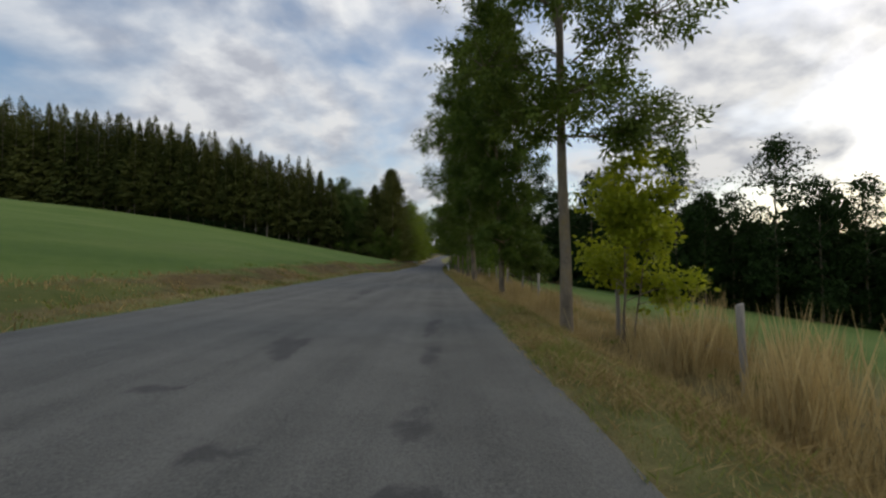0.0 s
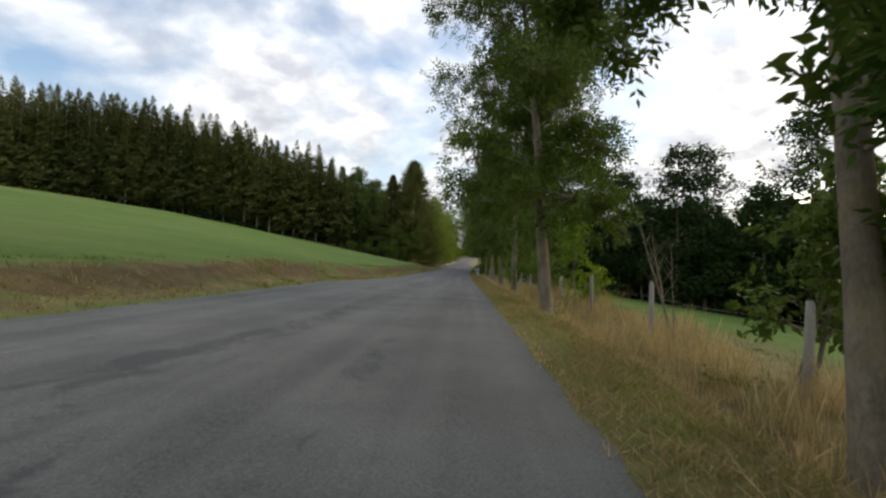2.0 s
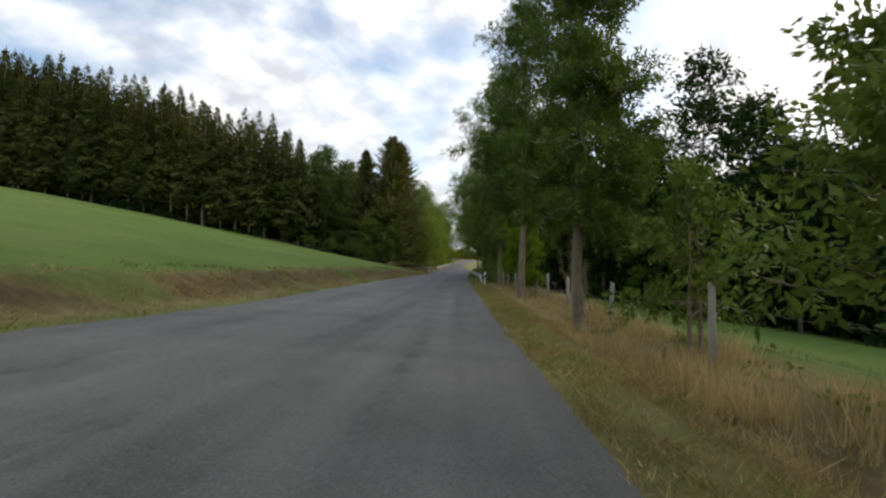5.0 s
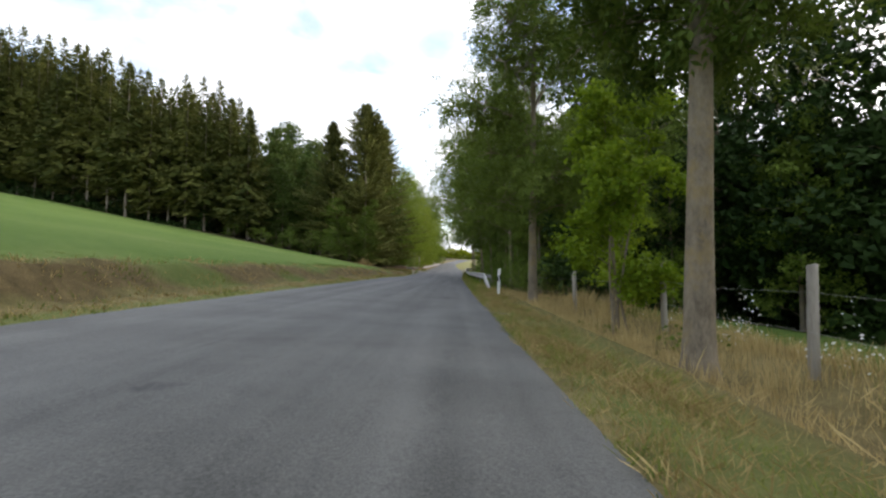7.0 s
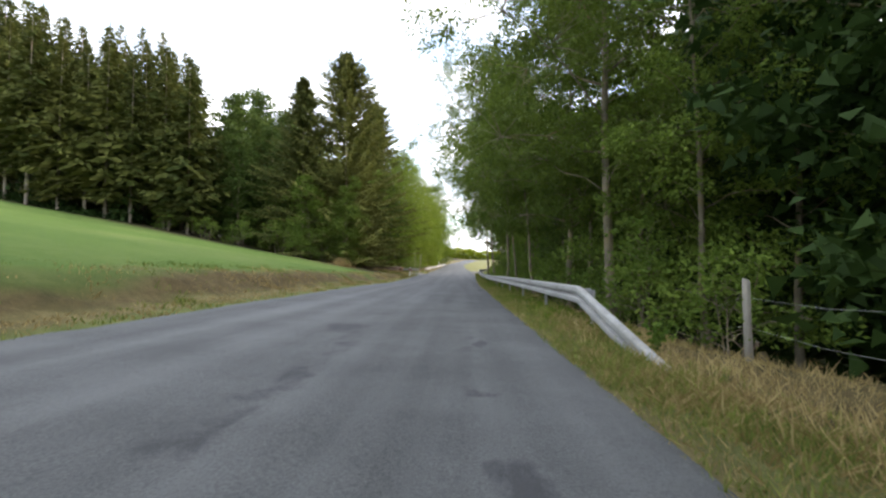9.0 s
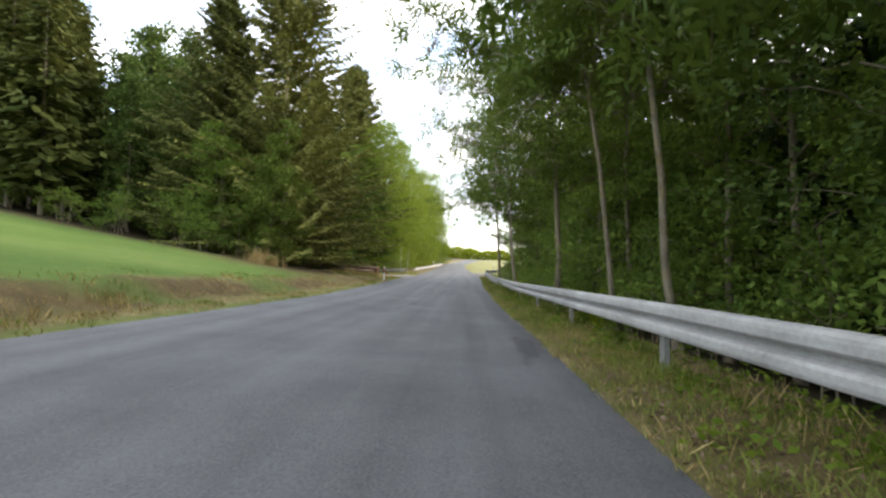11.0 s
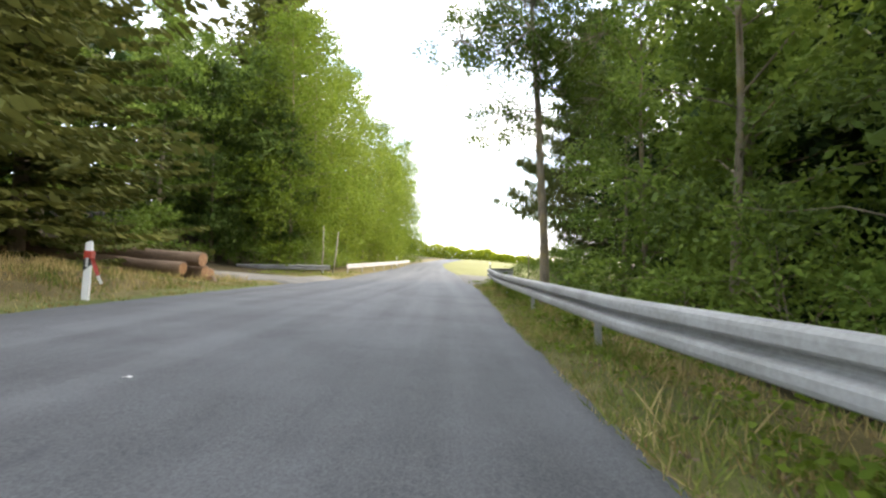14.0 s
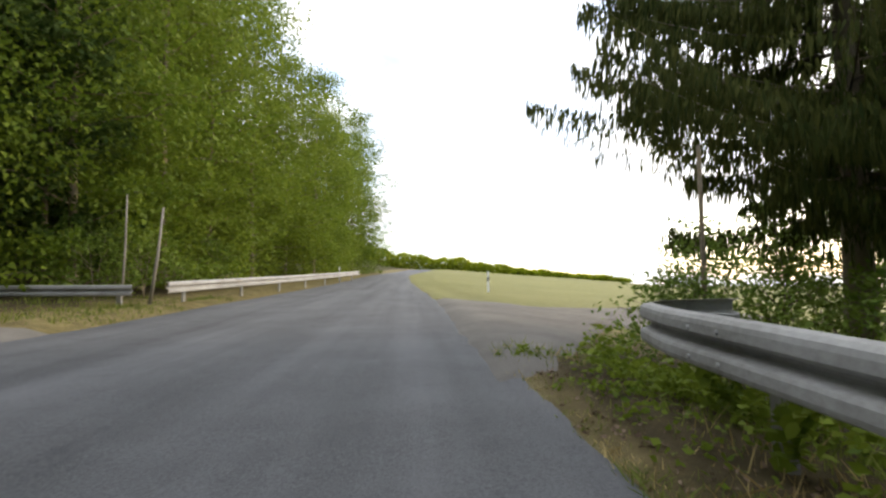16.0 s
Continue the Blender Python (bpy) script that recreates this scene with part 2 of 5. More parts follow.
class Tubes:
    """Collects tapered tubes along polylines into one mesh."""

    def __init__(self):
        self.v, self.f = [], []

    def add(self, pts, radii, sides=6, cap=True):
        pts = [Vector(p) for p in pts]
        base = len(self.v)
        for i, p in enumerate(pts):
            d = (pts[min(i + 1, len(pts) - 1)] - pts[max(i - 1, 0)]).normalized()
            a = d.orthogonal().normalized() if abs(d.z) < 0.9 else Vector((1, 0, 0)).cross(d).normalized()
            b = d.cross(a)
            for k in range(sides):
                t = 2 * math.pi * k / sides
                self.v.append(p + (a * math.cos(t) + b * math.sin(t)) * radii[i])
        for i in range(len(pts) - 1):
            for k in range(sides):
                k2 = (k + 1) % sides
                r0, r1 = base + i * sides, base + (i + 1) * sides
                self.f.append((r0 + k, r0 + k2, r1 + k2, r1 + k))
        if cap:
            self.f.append(tuple(base + (len(pts) - 1) * sides + k for k in range(sides)))
            self.f.append(tuple(base + k for k in reversed(range(sides))))

    def mesh(self, name, mat):
        return mesh_of(name, self.v, self.f, mat, smooth=True)


# ================= lie of the land =================
def curve(xs, ys):
    return lambda t: np.interp(t, xs, ys)


def smooth(a, b, t):
    t = np.clip((t - a) / (b - a), 0, 1)
    return t * t * (3 - 2 * t)


ROAD_Z = curve([-80, 0, 39, 50, 61, 84, 107, 122, 136, 145, 150, 160, 175, 186, 200, 250, 320, 500, 3000],
               [0.3, 0, 0, -0.2, -0.40, -0.32, -0.27, -0.35, -0.25, -0.05, 0.07, 0.3, 0.85, 1.3, 1.9, 4.2, 6.0, 6.5, 6.5])
RIGHT_EDGE = curve([-80, 0, 39, 66, 84, 107, 117, 126, 136, 150, 165, 186, 205, 250, 3000], [1.5, 1.07, 0.5, 0.28, 0.04, -0.0, 0.06, 0.15, 0.3, 0.62, 0.4, -0.6, -0.9, 4.0, 400])
LEFT_EDGE = curve([-80, 0, 39, 66, 120, 150, 165, 186, 205, 250, 3000], [-5.0, -5.1, -6.0, -6.45, -6.5, -6.9, -6.5, -5.6, -5.4, -0.5, 394])
BANK = curve([-80, 0, 20, 40, 80, 100, 115, 128, 143, 149, 3000], [0.3, 0.35, 0.55, 0.75, 0.85, 0.78, 0.65, 0.52, 0.45, 0.05, 0.05])
CROSSFALL = curve([-80, 140, 158, 3000], [0.037, 0.037, 0.0, 0.0])
DITCH = curve([-80, 5, 22, 45, 60, 85, 3000], [-0.8, -0.8, -0.65, -0.55, -0.28, -0.2, -0.2])


def road_level(x, y):
    """Height of the asphalt, which tilts up towards the left."""
    return ROAD_Z(y) + CROSSFALL(y) * (-1.0 - np.asarray(x, float))


def land(x, y):
    """Height of the ground."""
    x, y = np.asarray(x, float), np.asarray(y, float)
    zr, xr, xl = ROAD_Z(y), RIGHT_EDGE(y), LEFT_EDGE(y)
    # left: verge, bank, rising field
    d = xl - x
    wood = smooth(128, 150, y) * (1 - smooth(8, 24, d))
    zl, zrt = road_level(xl, y), road_level(xr, y)
    verge = 0.12 * smooth(0.0, 0.8, d)
    bank = (BANK(y) - 0.12) * smooth(0.7, 1.9, d)
    slope = 0.19 * (1 - wood) + 0.07 * wood
    rise = (slope * np.clip(d - 1.8, 0, 60) + 0.10 * np.clip(d - 61.8, 0, 150)) * (0.72 + 0.28 * smooth(0, 135, y))
    left = zl + verge + bank + rise
    # right: mown verge, ditch, rough strip, falling meadow
    e = x - xr
    field = smooth(150, 170, y)
    lip = np.interp(y, [-80, 58, 70, 3000], [0.92, 0.92, 1.25, 1.25])
    ditch = -0.05 * smooth(0.2, 0.9, e) + (DITCH(y) - 0.06) * smooth(lip, lip + 0.95, e) + 0.10 * smooth(2.5, 3.3, e)
    fall = -0.135 * np.clip(e - 4.0, 0, 48) - 0.02 * np.clip(e - 52, 0, 200)
    wall = smooth(86, 96, y) * (1 - field)
    woodside = -0.15 * smooth(0.6, 1.6, e) - 0.28 * np.clip(e - 1.8, 0, 6) - 0.1 * np.clip(e - 7.8, 0, 60)
    open_field = -0.04 * smooth(0.3, 1, e) - 0.08 * np.clip(e - 2, 0, 300)
    right = zrt + 0.022 * smooth(0.02, 0.2, e) + (ditch + fall) * (1 - wall) * (1 - field) + woodside * wall + open_field * field
    z = np.where(d > 0, left, np.where(e > 0, right, road_level(x, y) - 0.008 - 0.06 * smooth(0.25, 0.7, np.minimum(-d, -e))))
    far = np.clip((np.abs(x) - 8) / 40, 0, 1)
    return z + far * (0.25 * np.sin(x * 0.11 + 1.3) * np.sin(y * 0.07) + 0.12 * np.sin(x * 0.31) * np.cos(y * 0.23))


def zland(x, y):
    return float(land(x, y))


def axis(*spans):
    out = []
    for a, b, s in spans:
        out += list(np.arange(a, b, s))
    return np.array(out)


def build_ground():
    xs = axis((-2500, -400, 300), (-400, -160, 40), (-160, -40, 6), (-40, -14, 1.5), (-14, 9, 0.22), (9, 40, 1.5), (40, 160, 8), (160, 400, 40), (400, 2600, 300))
    ys = axis((-300, -60, 40), (-60, -4, 4), (-4, 190, 0.9), (190, 260, 4), (260, 600, 30), (600, 4300, 400))
    X, Y = np.meshgrid(xs, ys)
    Z = land(X, Y)
    rng = np.random.default_rng(3)
    near = (X > -11) & (X < 8)
    Z = Z + np.where(near, rng.normal(size=Z.shape) * np.where((LEFT_EDGE(Y) - X > 0.8) & (LEFT_EDGE(Y) - X < 2.0), 0.04, 0.018), 0) * ((X < LEFT_EDGE(Y) - 0.25) | (X > RIGHT_EDGE(Y) + 0.25))
    nx, ny = len(xs), len(ys)
    v = np.stack([X, Y, Z], -1).reshape(-1, 3)
    i = np.arange(nx * ny).reshape(ny, nx)
    f = np.stack([i[:-1, :-1], i[:-1, 1:], i[1:, 1:], i[1:, :-1]], -1).reshape(-1, 4)
    me = mesh_of("ground", v, f.tolist(), M_GROUND, smooth=True)
    # kinds of cover as weights: meadow, straw, soil; plus shade painted under the trees
    d, e = LEFT_EDGE(v[:, 1]) - v[:, 0], v[:, 0] - RIGHT_EDGE(v[:, 1])
    y = v[:, 1]
    wig = 0.25 * np.sin(y * 1.7) + 0.2 * np.sin(y * 0.63 + 1)
    wood_l = smooth(126, 133, y - 0.12 * np.clip(d, 0, 60)) * (d > 0)
    meadow = smooth(1.7, 2.3, d + wig * 0.5) * (1 - wood_l) + smooth(4.4, np.interp(y, [40, 60], [11.0, 6.0]), e + wig) * (1 - smooth(88, 95, y) * (1 - smooth(150, 160, y)))
    litter_r = smooth(84, 92, y) * (1 - smooth(158, 164, y)) * smooth(0.0, 0.3, e) * (1 - smooth(np.interp(y, [138, 150], [1.3, 3.0]), np.interp(y, [138, 150], [1.8, 4.0]), e)) * np.interp(y, [98, 104, 116, 122, 134, 144], [0.75, 1.0, 1.0, 0.75, 0.75, 1.0])
    meadow = np.clip(meadow + 0.55 * smooth(56, 66, y) * smooth(0.0, 0.25, e) * (1 - smooth(1.2, 1.7, e + wig * 0.4)) * (y < 100) + 0.42 * smooth(0.0, 0.2, e) * (1 - smooth(0.5, 1.0, e + wig * 0.3)) * (y < 60), 0, 1)
    litter_r = litter_r + 0.75 * smooth(124, 130, y) * (1 - smooth(149, 151, y)) * smooth(0.7, 1.2, d) * (1 - smooth(6, 9, d))
    soil = np.clip(litter_r + smooth(0.75, 1.0, d + wig * 0.3) * (1 - smooth(1.6, 2.1, d + wig * 0.3)) * (1 - wood_l) + smooth(0.95, 1.2, e) * (1 - smooth(2.2, 3.2, e)) * np.interp(y, [50, 64], [0.9, 0.35]), 0, 1)
    meadow = np.clip(meadow + 0.6 * (1 - smooth(0.22, 0.5, d + wig * 0.15)) * (d > -0.3) * (y < 150), 0, 1)
    turf = 0.5 + 0.5 * np.sin(y * 0.55 + 1.7 * np.sin(y * 0.21 + d)) * np.sin(y * 0.17 + 2.0 + d * 1.3)
    on_bank = smooth(0.75, 1.0, d) * (1 - smooth(1.7, 2.2, d)) * (1 - wood_l)
    meadow = np.clip(meadow + 0.75 * on_bank * (smooth(0.55, 0.75, turf) + 0.15 + 0.3 * smooth(40, 70, y)), 0, 1)
    soil = soil * (1 - 0.65 * on_bank * smooth(0.55, 0.75, turf))
    under_rail = smooth(90, 96, y) * (1 - smooth(134, 144, y)) * np.interp(y, [98, 104, 116, 122], [1.0, 0.15, 0.15, 1.0]) * smooth(0.0, 0.2, e) * (1 - smooth(1.2, 1.7, e))
    soil, meadow = soil * (1 - 0.5 * under_rail), np.clip(meadow + 0.65 * under_rail, 0, 1)
    rough = smooth(84, 88, y) * (1 - smooth(96, 102, y)) * smooth(0.6, 1.0, e) * (1 - smooth(4, 5, e))
    soil, meadow = np.clip(soil + 0.6 * rough, 0, 1), meadow * (1 - 0.8 * rough)
    # shade under the woods painted as dark ground, plus litter near the guardrail's end
    shade_litter = np.clip(wood_l * smooth(2, 4, d) + smooth(2.2, 3.2, e) * smooth(90, 96, y) * (1 - smooth(152, 158, y)) + 0.6 * smooth(140, 148, y) * (1 - smooth(156, 160, y)) * smooth(0.05, 0.4, e) * (1 - smooth(3, 4, e)), 0, 1)
    pale = smooth(158, 166, y) * (e > 0)
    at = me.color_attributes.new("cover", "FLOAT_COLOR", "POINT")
    at.data.foreach_set("color", np.stack([meadow, soil, shade_litter, pale], -1).astype(np.float32).reshape(-1))
    return tagged(new("ground", me), "green meadow, dry mown verges and bare brown banks", "ground", kind="structure")


def ground_material():
    m = bpy.data.materials.new("grassland")
    m.use_nodes = True
    nt = m.node_tree
    L = nt.links.new
    bsdf = nt.nodes["Principled BSDF"]
    bsdf.inputs["Roughness"].default_value = 0.95
    bsdf.inputs["Specular IOR Level"].default_value = 0.1
    tc = nt.nodes.new("ShaderNodeTexCoord")
    at = nt.nodes.new("ShaderNodeAttribute")
    at.attribute_name = "cover"
    sep = nt.nodes.new("ShaderNodeSeparateColor")
    L(at.outputs["Color"], sep.inputs[0])
    big = node(nt, "ShaderNodeTexNoise", Scale=0.09, Detail=8.0, Roughness=0.68)
    mid = node(nt, "ShaderNodeTexNoise", Scale=2.4, Detail=7.0, Roughness=0.65)
    fine = node(nt, "ShaderNodeTexNoise", Scale=34.0, Detail=7.0, Roughness=0.78)
    for n in (big, mid, fine):
        L(tc.outputs["Object"], n.inputs["Vector"])
    f = math_node(nt, "ADD", math_node(nt, "MULTIPLY", mid.outputs[0], 0.5), math_node(nt, "MULTIPLY", fine.outputs[0], 0.5))
    g = math_node(nt, "ADD", math_node(nt, "ADD", math_node(nt, "MULTIPLY", big.outputs[0], 0.5), math_node(nt, "MULTIPLY", mid.outputs[0], 0.2)), math_node(nt, "MULTIPLY", fine.outputs[0], 0.3))
    straw = ramp(nt, [(0.32, (0.070, 0.058, 0.026)), (0.5, (0.160, 0.132, 0.058)), (0.68, (0.28, 0.232, 0.108))])
    green = ramp(nt, [(0.36, (0.056, 0.106, 0.020)), (0.5, (0.092, 0.145, 0.033)), (0.64, (0.152, 0.184, 0.058))])
    soil = ramp(nt, [(0.34, (0.046, 0.036, 0.018)), (0.5, (0.108, 0.082, 0.038)), (0.68, (0.20, 0.152, 0.072))])
    # near-black litter tone that also carries the woods' shade
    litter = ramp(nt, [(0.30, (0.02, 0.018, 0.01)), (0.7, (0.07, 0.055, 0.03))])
    pale = ramp(nt, [(0.3, (0.145, 0.15, 0.058)), (0.7, (0.24, 0.225, 0.10))])
    L(f, straw.inputs[0])
    L(g, green.inputs[0])
    L(f, soil.inputs[0])
    L(f, litter.inputs[0])
    L(g, pale.inputs[0])
    last = straw.outputs[0]
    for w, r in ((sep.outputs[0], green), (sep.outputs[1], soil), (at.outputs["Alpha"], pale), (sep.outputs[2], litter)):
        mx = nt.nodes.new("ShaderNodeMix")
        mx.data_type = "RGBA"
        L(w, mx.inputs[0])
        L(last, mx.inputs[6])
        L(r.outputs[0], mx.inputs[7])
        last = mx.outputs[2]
    L(last, bsdf.inputs["Base Color"])
    b = node(nt, "ShaderNodeBump", Strength=0.7, Distance=0.05)
    L(fine.outputs[0], b.inputs["Height"])
    L(b.outputs[0], bsdf.inputs["Normal"])
    return m


def asphalt_material():
    m = bpy.data.materials.new("asphalt")
    m.use_nodes = True
    nt = m.node_tree
    L = nt.links.new
    bsdf = nt.nodes["Principled BSDF"]
    tc = nt.nodes.new("ShaderNodeTexCoord")
    mp = nt.nodes.new("ShaderNodeMapping")
    mp.inputs["Scale"].default_value = (1.3, 0.035, 1)
    L(tc.outputs["Object"], mp.inputs[0])
    streak = node(nt, "ShaderNodeTexNoise", Scale=1.3, Detail=5.0, Roughness=0.55)
    L(mp.outputs[0], streak.inputs["Vector"])
    blot = node(nt, "ShaderNodeTexNoise", Scale=0.7, Detail=6.0, Roughness=0.65)
    grain = node(nt, "ShaderNodeTexNoise", Scale=55.0, Detail=5.0, Roughness=0.85)
    for n in (blot, grain):
        L(tc.outputs["Object"], n.inputs["Vector"])
    f = math_node(nt, "ADD", math_node(nt, "ADD", math_node(nt, "MULTIPLY", streak.outputs[0], 0.33), math_node(nt, "MULTIPLY", blot.outputs[0], 0.27)), math_node(nt, "SUBTRACT", math_node(nt, "MULTIPLY", grain.outputs[0], 0.80), 0.20))
    r = ramp(nt, [(0.37, (0.042, 0.0435, 0.0405)), (0.48, (0.081, 0.0835, 0.0775)), (0.60, (0.130, 0.132, 0.122))])
    L(f, r.inputs[0])
    at = nt.nodes.new("ShaderNodeAttribute")
    at.attribute_name = "stain"
    rag = node(nt, "ShaderNodeTexNoise", Scale=3.2, Detail=7.0, Roughness=0.68, Distortion=0.6)
    mp2 = nt.nodes.new("ShaderNodeMapping")
    mp2.inputs["Scale"].default_value = (1.0, 0.55, 1)
    L(tc.outputs["Object"], mp2.inputs[0])
    L(mp2.outputs[0], rag.inputs["Vector"])
    edge = ramp(nt, [(0.42, (0, 0, 0)), (0.80, (1, 1, 1))])
    L(math_node(nt, "ADD", at.outputs["Fac"], math_node(nt, "MULTIPLY", math_node(nt, "SUBTRACT", rag.outputs[0], 0.5), math_node(nt, "MULTIPLY", math_node(nt, "MINIMUM", at.outputs["Fac"], 0.5), 4.4))), edge.inputs[0])
    mx = nt.nodes.new("ShaderNodeMix")
    mx.data_type = "RGBA"
    L(math_node(nt, "MULTIPLY", edge.outputs[0], 0.7), mx.inputs[0])
    L(r.outputs[0], mx.inputs[6])
    mx.inputs[7].default_value = (0.030, 0.030, 0.032, 1)
    # brownish at first, then bluer along the road: sky reflection put into the colour
    sy = nt.nodes.new("ShaderNodeSeparateXYZ")
    L(tc.outputs["Object"], sy.inputs[0])
    mr = node(nt, "ShaderNodeMapRange")
    for k, val in ((1, 45.0), (2, 112.0)):
        mr.inputs[k].default_value = val
    L(sy.outputs[1], mr.inputs[0])
    sky_tint = nt.nodes.new("ShaderNodeMix")
    sky_tint.data_type, sky_tint.blend_type = "RGBA", "MULTIPLY"
    sky_tint.inputs[7].default_value = (0.97, 0.975, 1.12, 1)
    L(mr.outputs[0], sky_tint.inputs[0])
    L(mx.outputs[2], sky_tint.inputs[6])
    L(sky_tint.outputs[2], bsdf.inputs["Base Color"])
    bsdf.inputs["Roughness"].default_value = 0.82
    bsdf.inputs["Specular IOR Level"].default_value = 0.35
    b = node(nt, "ShaderNodeBump", Strength=0.8, Distance=0.008)
    L(grain.outputs[0], b.inputs["Height"])
    L(b.outputs[0], bsdf.inputs["Normal"])
    return m


M_GROUND = ground_material()
M_ASPHALT = asphalt_material()
build_ground()


STAINS = [(-0.14, 3.2, 0.13, 0.55), (-0.12, 2.2, 0.16, 0.2), (-0.13, 5.5, 0.12, 0.9), (-0.17, 8.2, 0.12, 1.6), (-1.3, 2.6, 0.22, 0.18), (-2.15, 3.76, 0.22, 0.10), (-1.75, 5.8, 0.2, 1.0),
          (-2.2, 18.0, 0.25, 0.5), (-2.15, 19.7, 0.25, 0.8), (-1.85, 21.2, 0.25, 0.6), (-0.25, 16.8, 0.14, 0.16), (-0.25, 20.9, 0.15, 0.2), (-2.8, 24.5, 0.3, 2.0), (-0.6, 33.6, 0.3, 0.25), (-0.4, 36.2, 0.3, 0.3),
          (-0.5, 43.5, 0.12, 0.14), (-2.8, 42.5, 0.22, 1.8), (-2.75, 46.0, 0.22, 1.8), (-0.7, 46.0, 0.16, 0.5), (-2.83, 69.5, 0.3, 0.16), (-0.95, 82.2, 0.3, 0.5), (-0.65, 82.1, 0.3, 0.16), (-2.95, 82.0, 0.25, 0.3),
          (-2.6, 82.6, 0.3, 0.3), (-0.97, 86.4, 0.14, 0.6), (-1.06, 90.8, 0.13, 1.0), (-1.09, 88.0, 0.16, 0.2), (-3.1, 92.0, 0.3, 0.8), (-0.3, 109.5, 0.2, 1.5)]
BANDS = [(-2.65, 0.30, 0.95), (-1.25, 0.22, 0.62), (-4.2, 0.35, 0.55), (-0.45, 0.25, 0.42), (-5.9, 0.5, 0.3)]


def build_road():
    ys = axis((-60, -4, 3), (-4, 156, 0.2), (156, 192, 0.5), (192, 320, 3))
    rng = np.random.default_rng(5)
    n = 39
    xl = LEFT_EDGE(ys) + 0.035 * np.sin(ys * 0.9) + np.convolve(rng.normal(size=len(ys)) * 0.05, np.ones(3) / 3, "same")
    xr = RIGHT_EDGE(ys) + 0.012 * np.sin(ys * 1.3) + np.convolve(rng.normal(size=len(ys)) * 0.05, np.ones(3) / 3, "same")
    k = np.linspace(0, 1, n)
    X = xl[:, None] + (xr - xl)[:, None] * k
    Y = np.repeat(ys[:, None], n, 1)
    Z = road_level(X, Y) + 0.008 * np.sin(math.pi * k)
    X = np.concatenate([X[:, :1] - 0.1, X, X[:, -1:] + 0.1], 1)
    Y = np.concatenate([Y[:, :1], Y, Y[:, -1:]], 1)
    Z = np.concatenate([Z[:, :1] - 0.06, Z, Z[:, -1:] - 0.06], 1)
    # old repairs and worn wheel tracks
    stain = np.zeros_like(X)
    for x, y, a, b in STAINS:
        near = (np.abs(X - x) < 3 * a) & (np.abs(Y - y) < 3 * b)
        u, w = (X[near] - x) / a, (Y[near] - y) / b
        th = np.arctan2(w, u)
        lobes = 1 + 0.28 * np.sin(2 * th + x * 9 + y) + 0.25 * np.sin(3 * th + y * 3) + 0.2 * np.sin(5 * th + x * 4)
        stain[near] = np.maximum(stain[near], np.clip(1.35 - 0.95 * np.sqrt(u * u + w * w) / np.clip(lobes, 0.35, 2), 0, 1))
    drift = 0.5 * (RIGHT_EDGE(Y) - RIGHT_EDGE(60.0))
    for x, a, g in BANDS:
        wave = 0.5 + 0.5 * np.sin(Y * 0.31 + x * 5) * np.sin(Y * 0.113 + x)
        stain = np.maximum(stain, g * np.interp(Y, [50, 66], [1.0, 0.68]) * wave * np.exp(-((X - x - drift - 0.08 * np.sin(Y * 0.4 + x)) / a) ** 2))
    m, c = X.shape
    v = np.stack([X, Y, Z], -1).reshape(-1, 3)
    i = np.arange(m * c).reshape(m, c)
    f = np.stack([i[:-1, :-1], i[:-1, 1:], i[1:, 1:], i[1:, :-1]], -1).reshape(-1, 4)
    me = mesh_of("road", v, f.tolist(), M_ASPHALT, smooth=True)
    flat = np.ones((m - 1, c - 1), bool)
    flat[:, 0], flat[:, -1] = False, False
    me.polygons.foreach_set("use_smooth", flat.reshape(-1))
    at = me.attributes.new("stain", "FLOAT", "POINT")
    at.data.foreach_set("value", stain.reshape(-1).astype(np.float32))
    return tagged(new("road", me), "worn grey asphalt country road without markings", "road", kind="structure")


build_road()


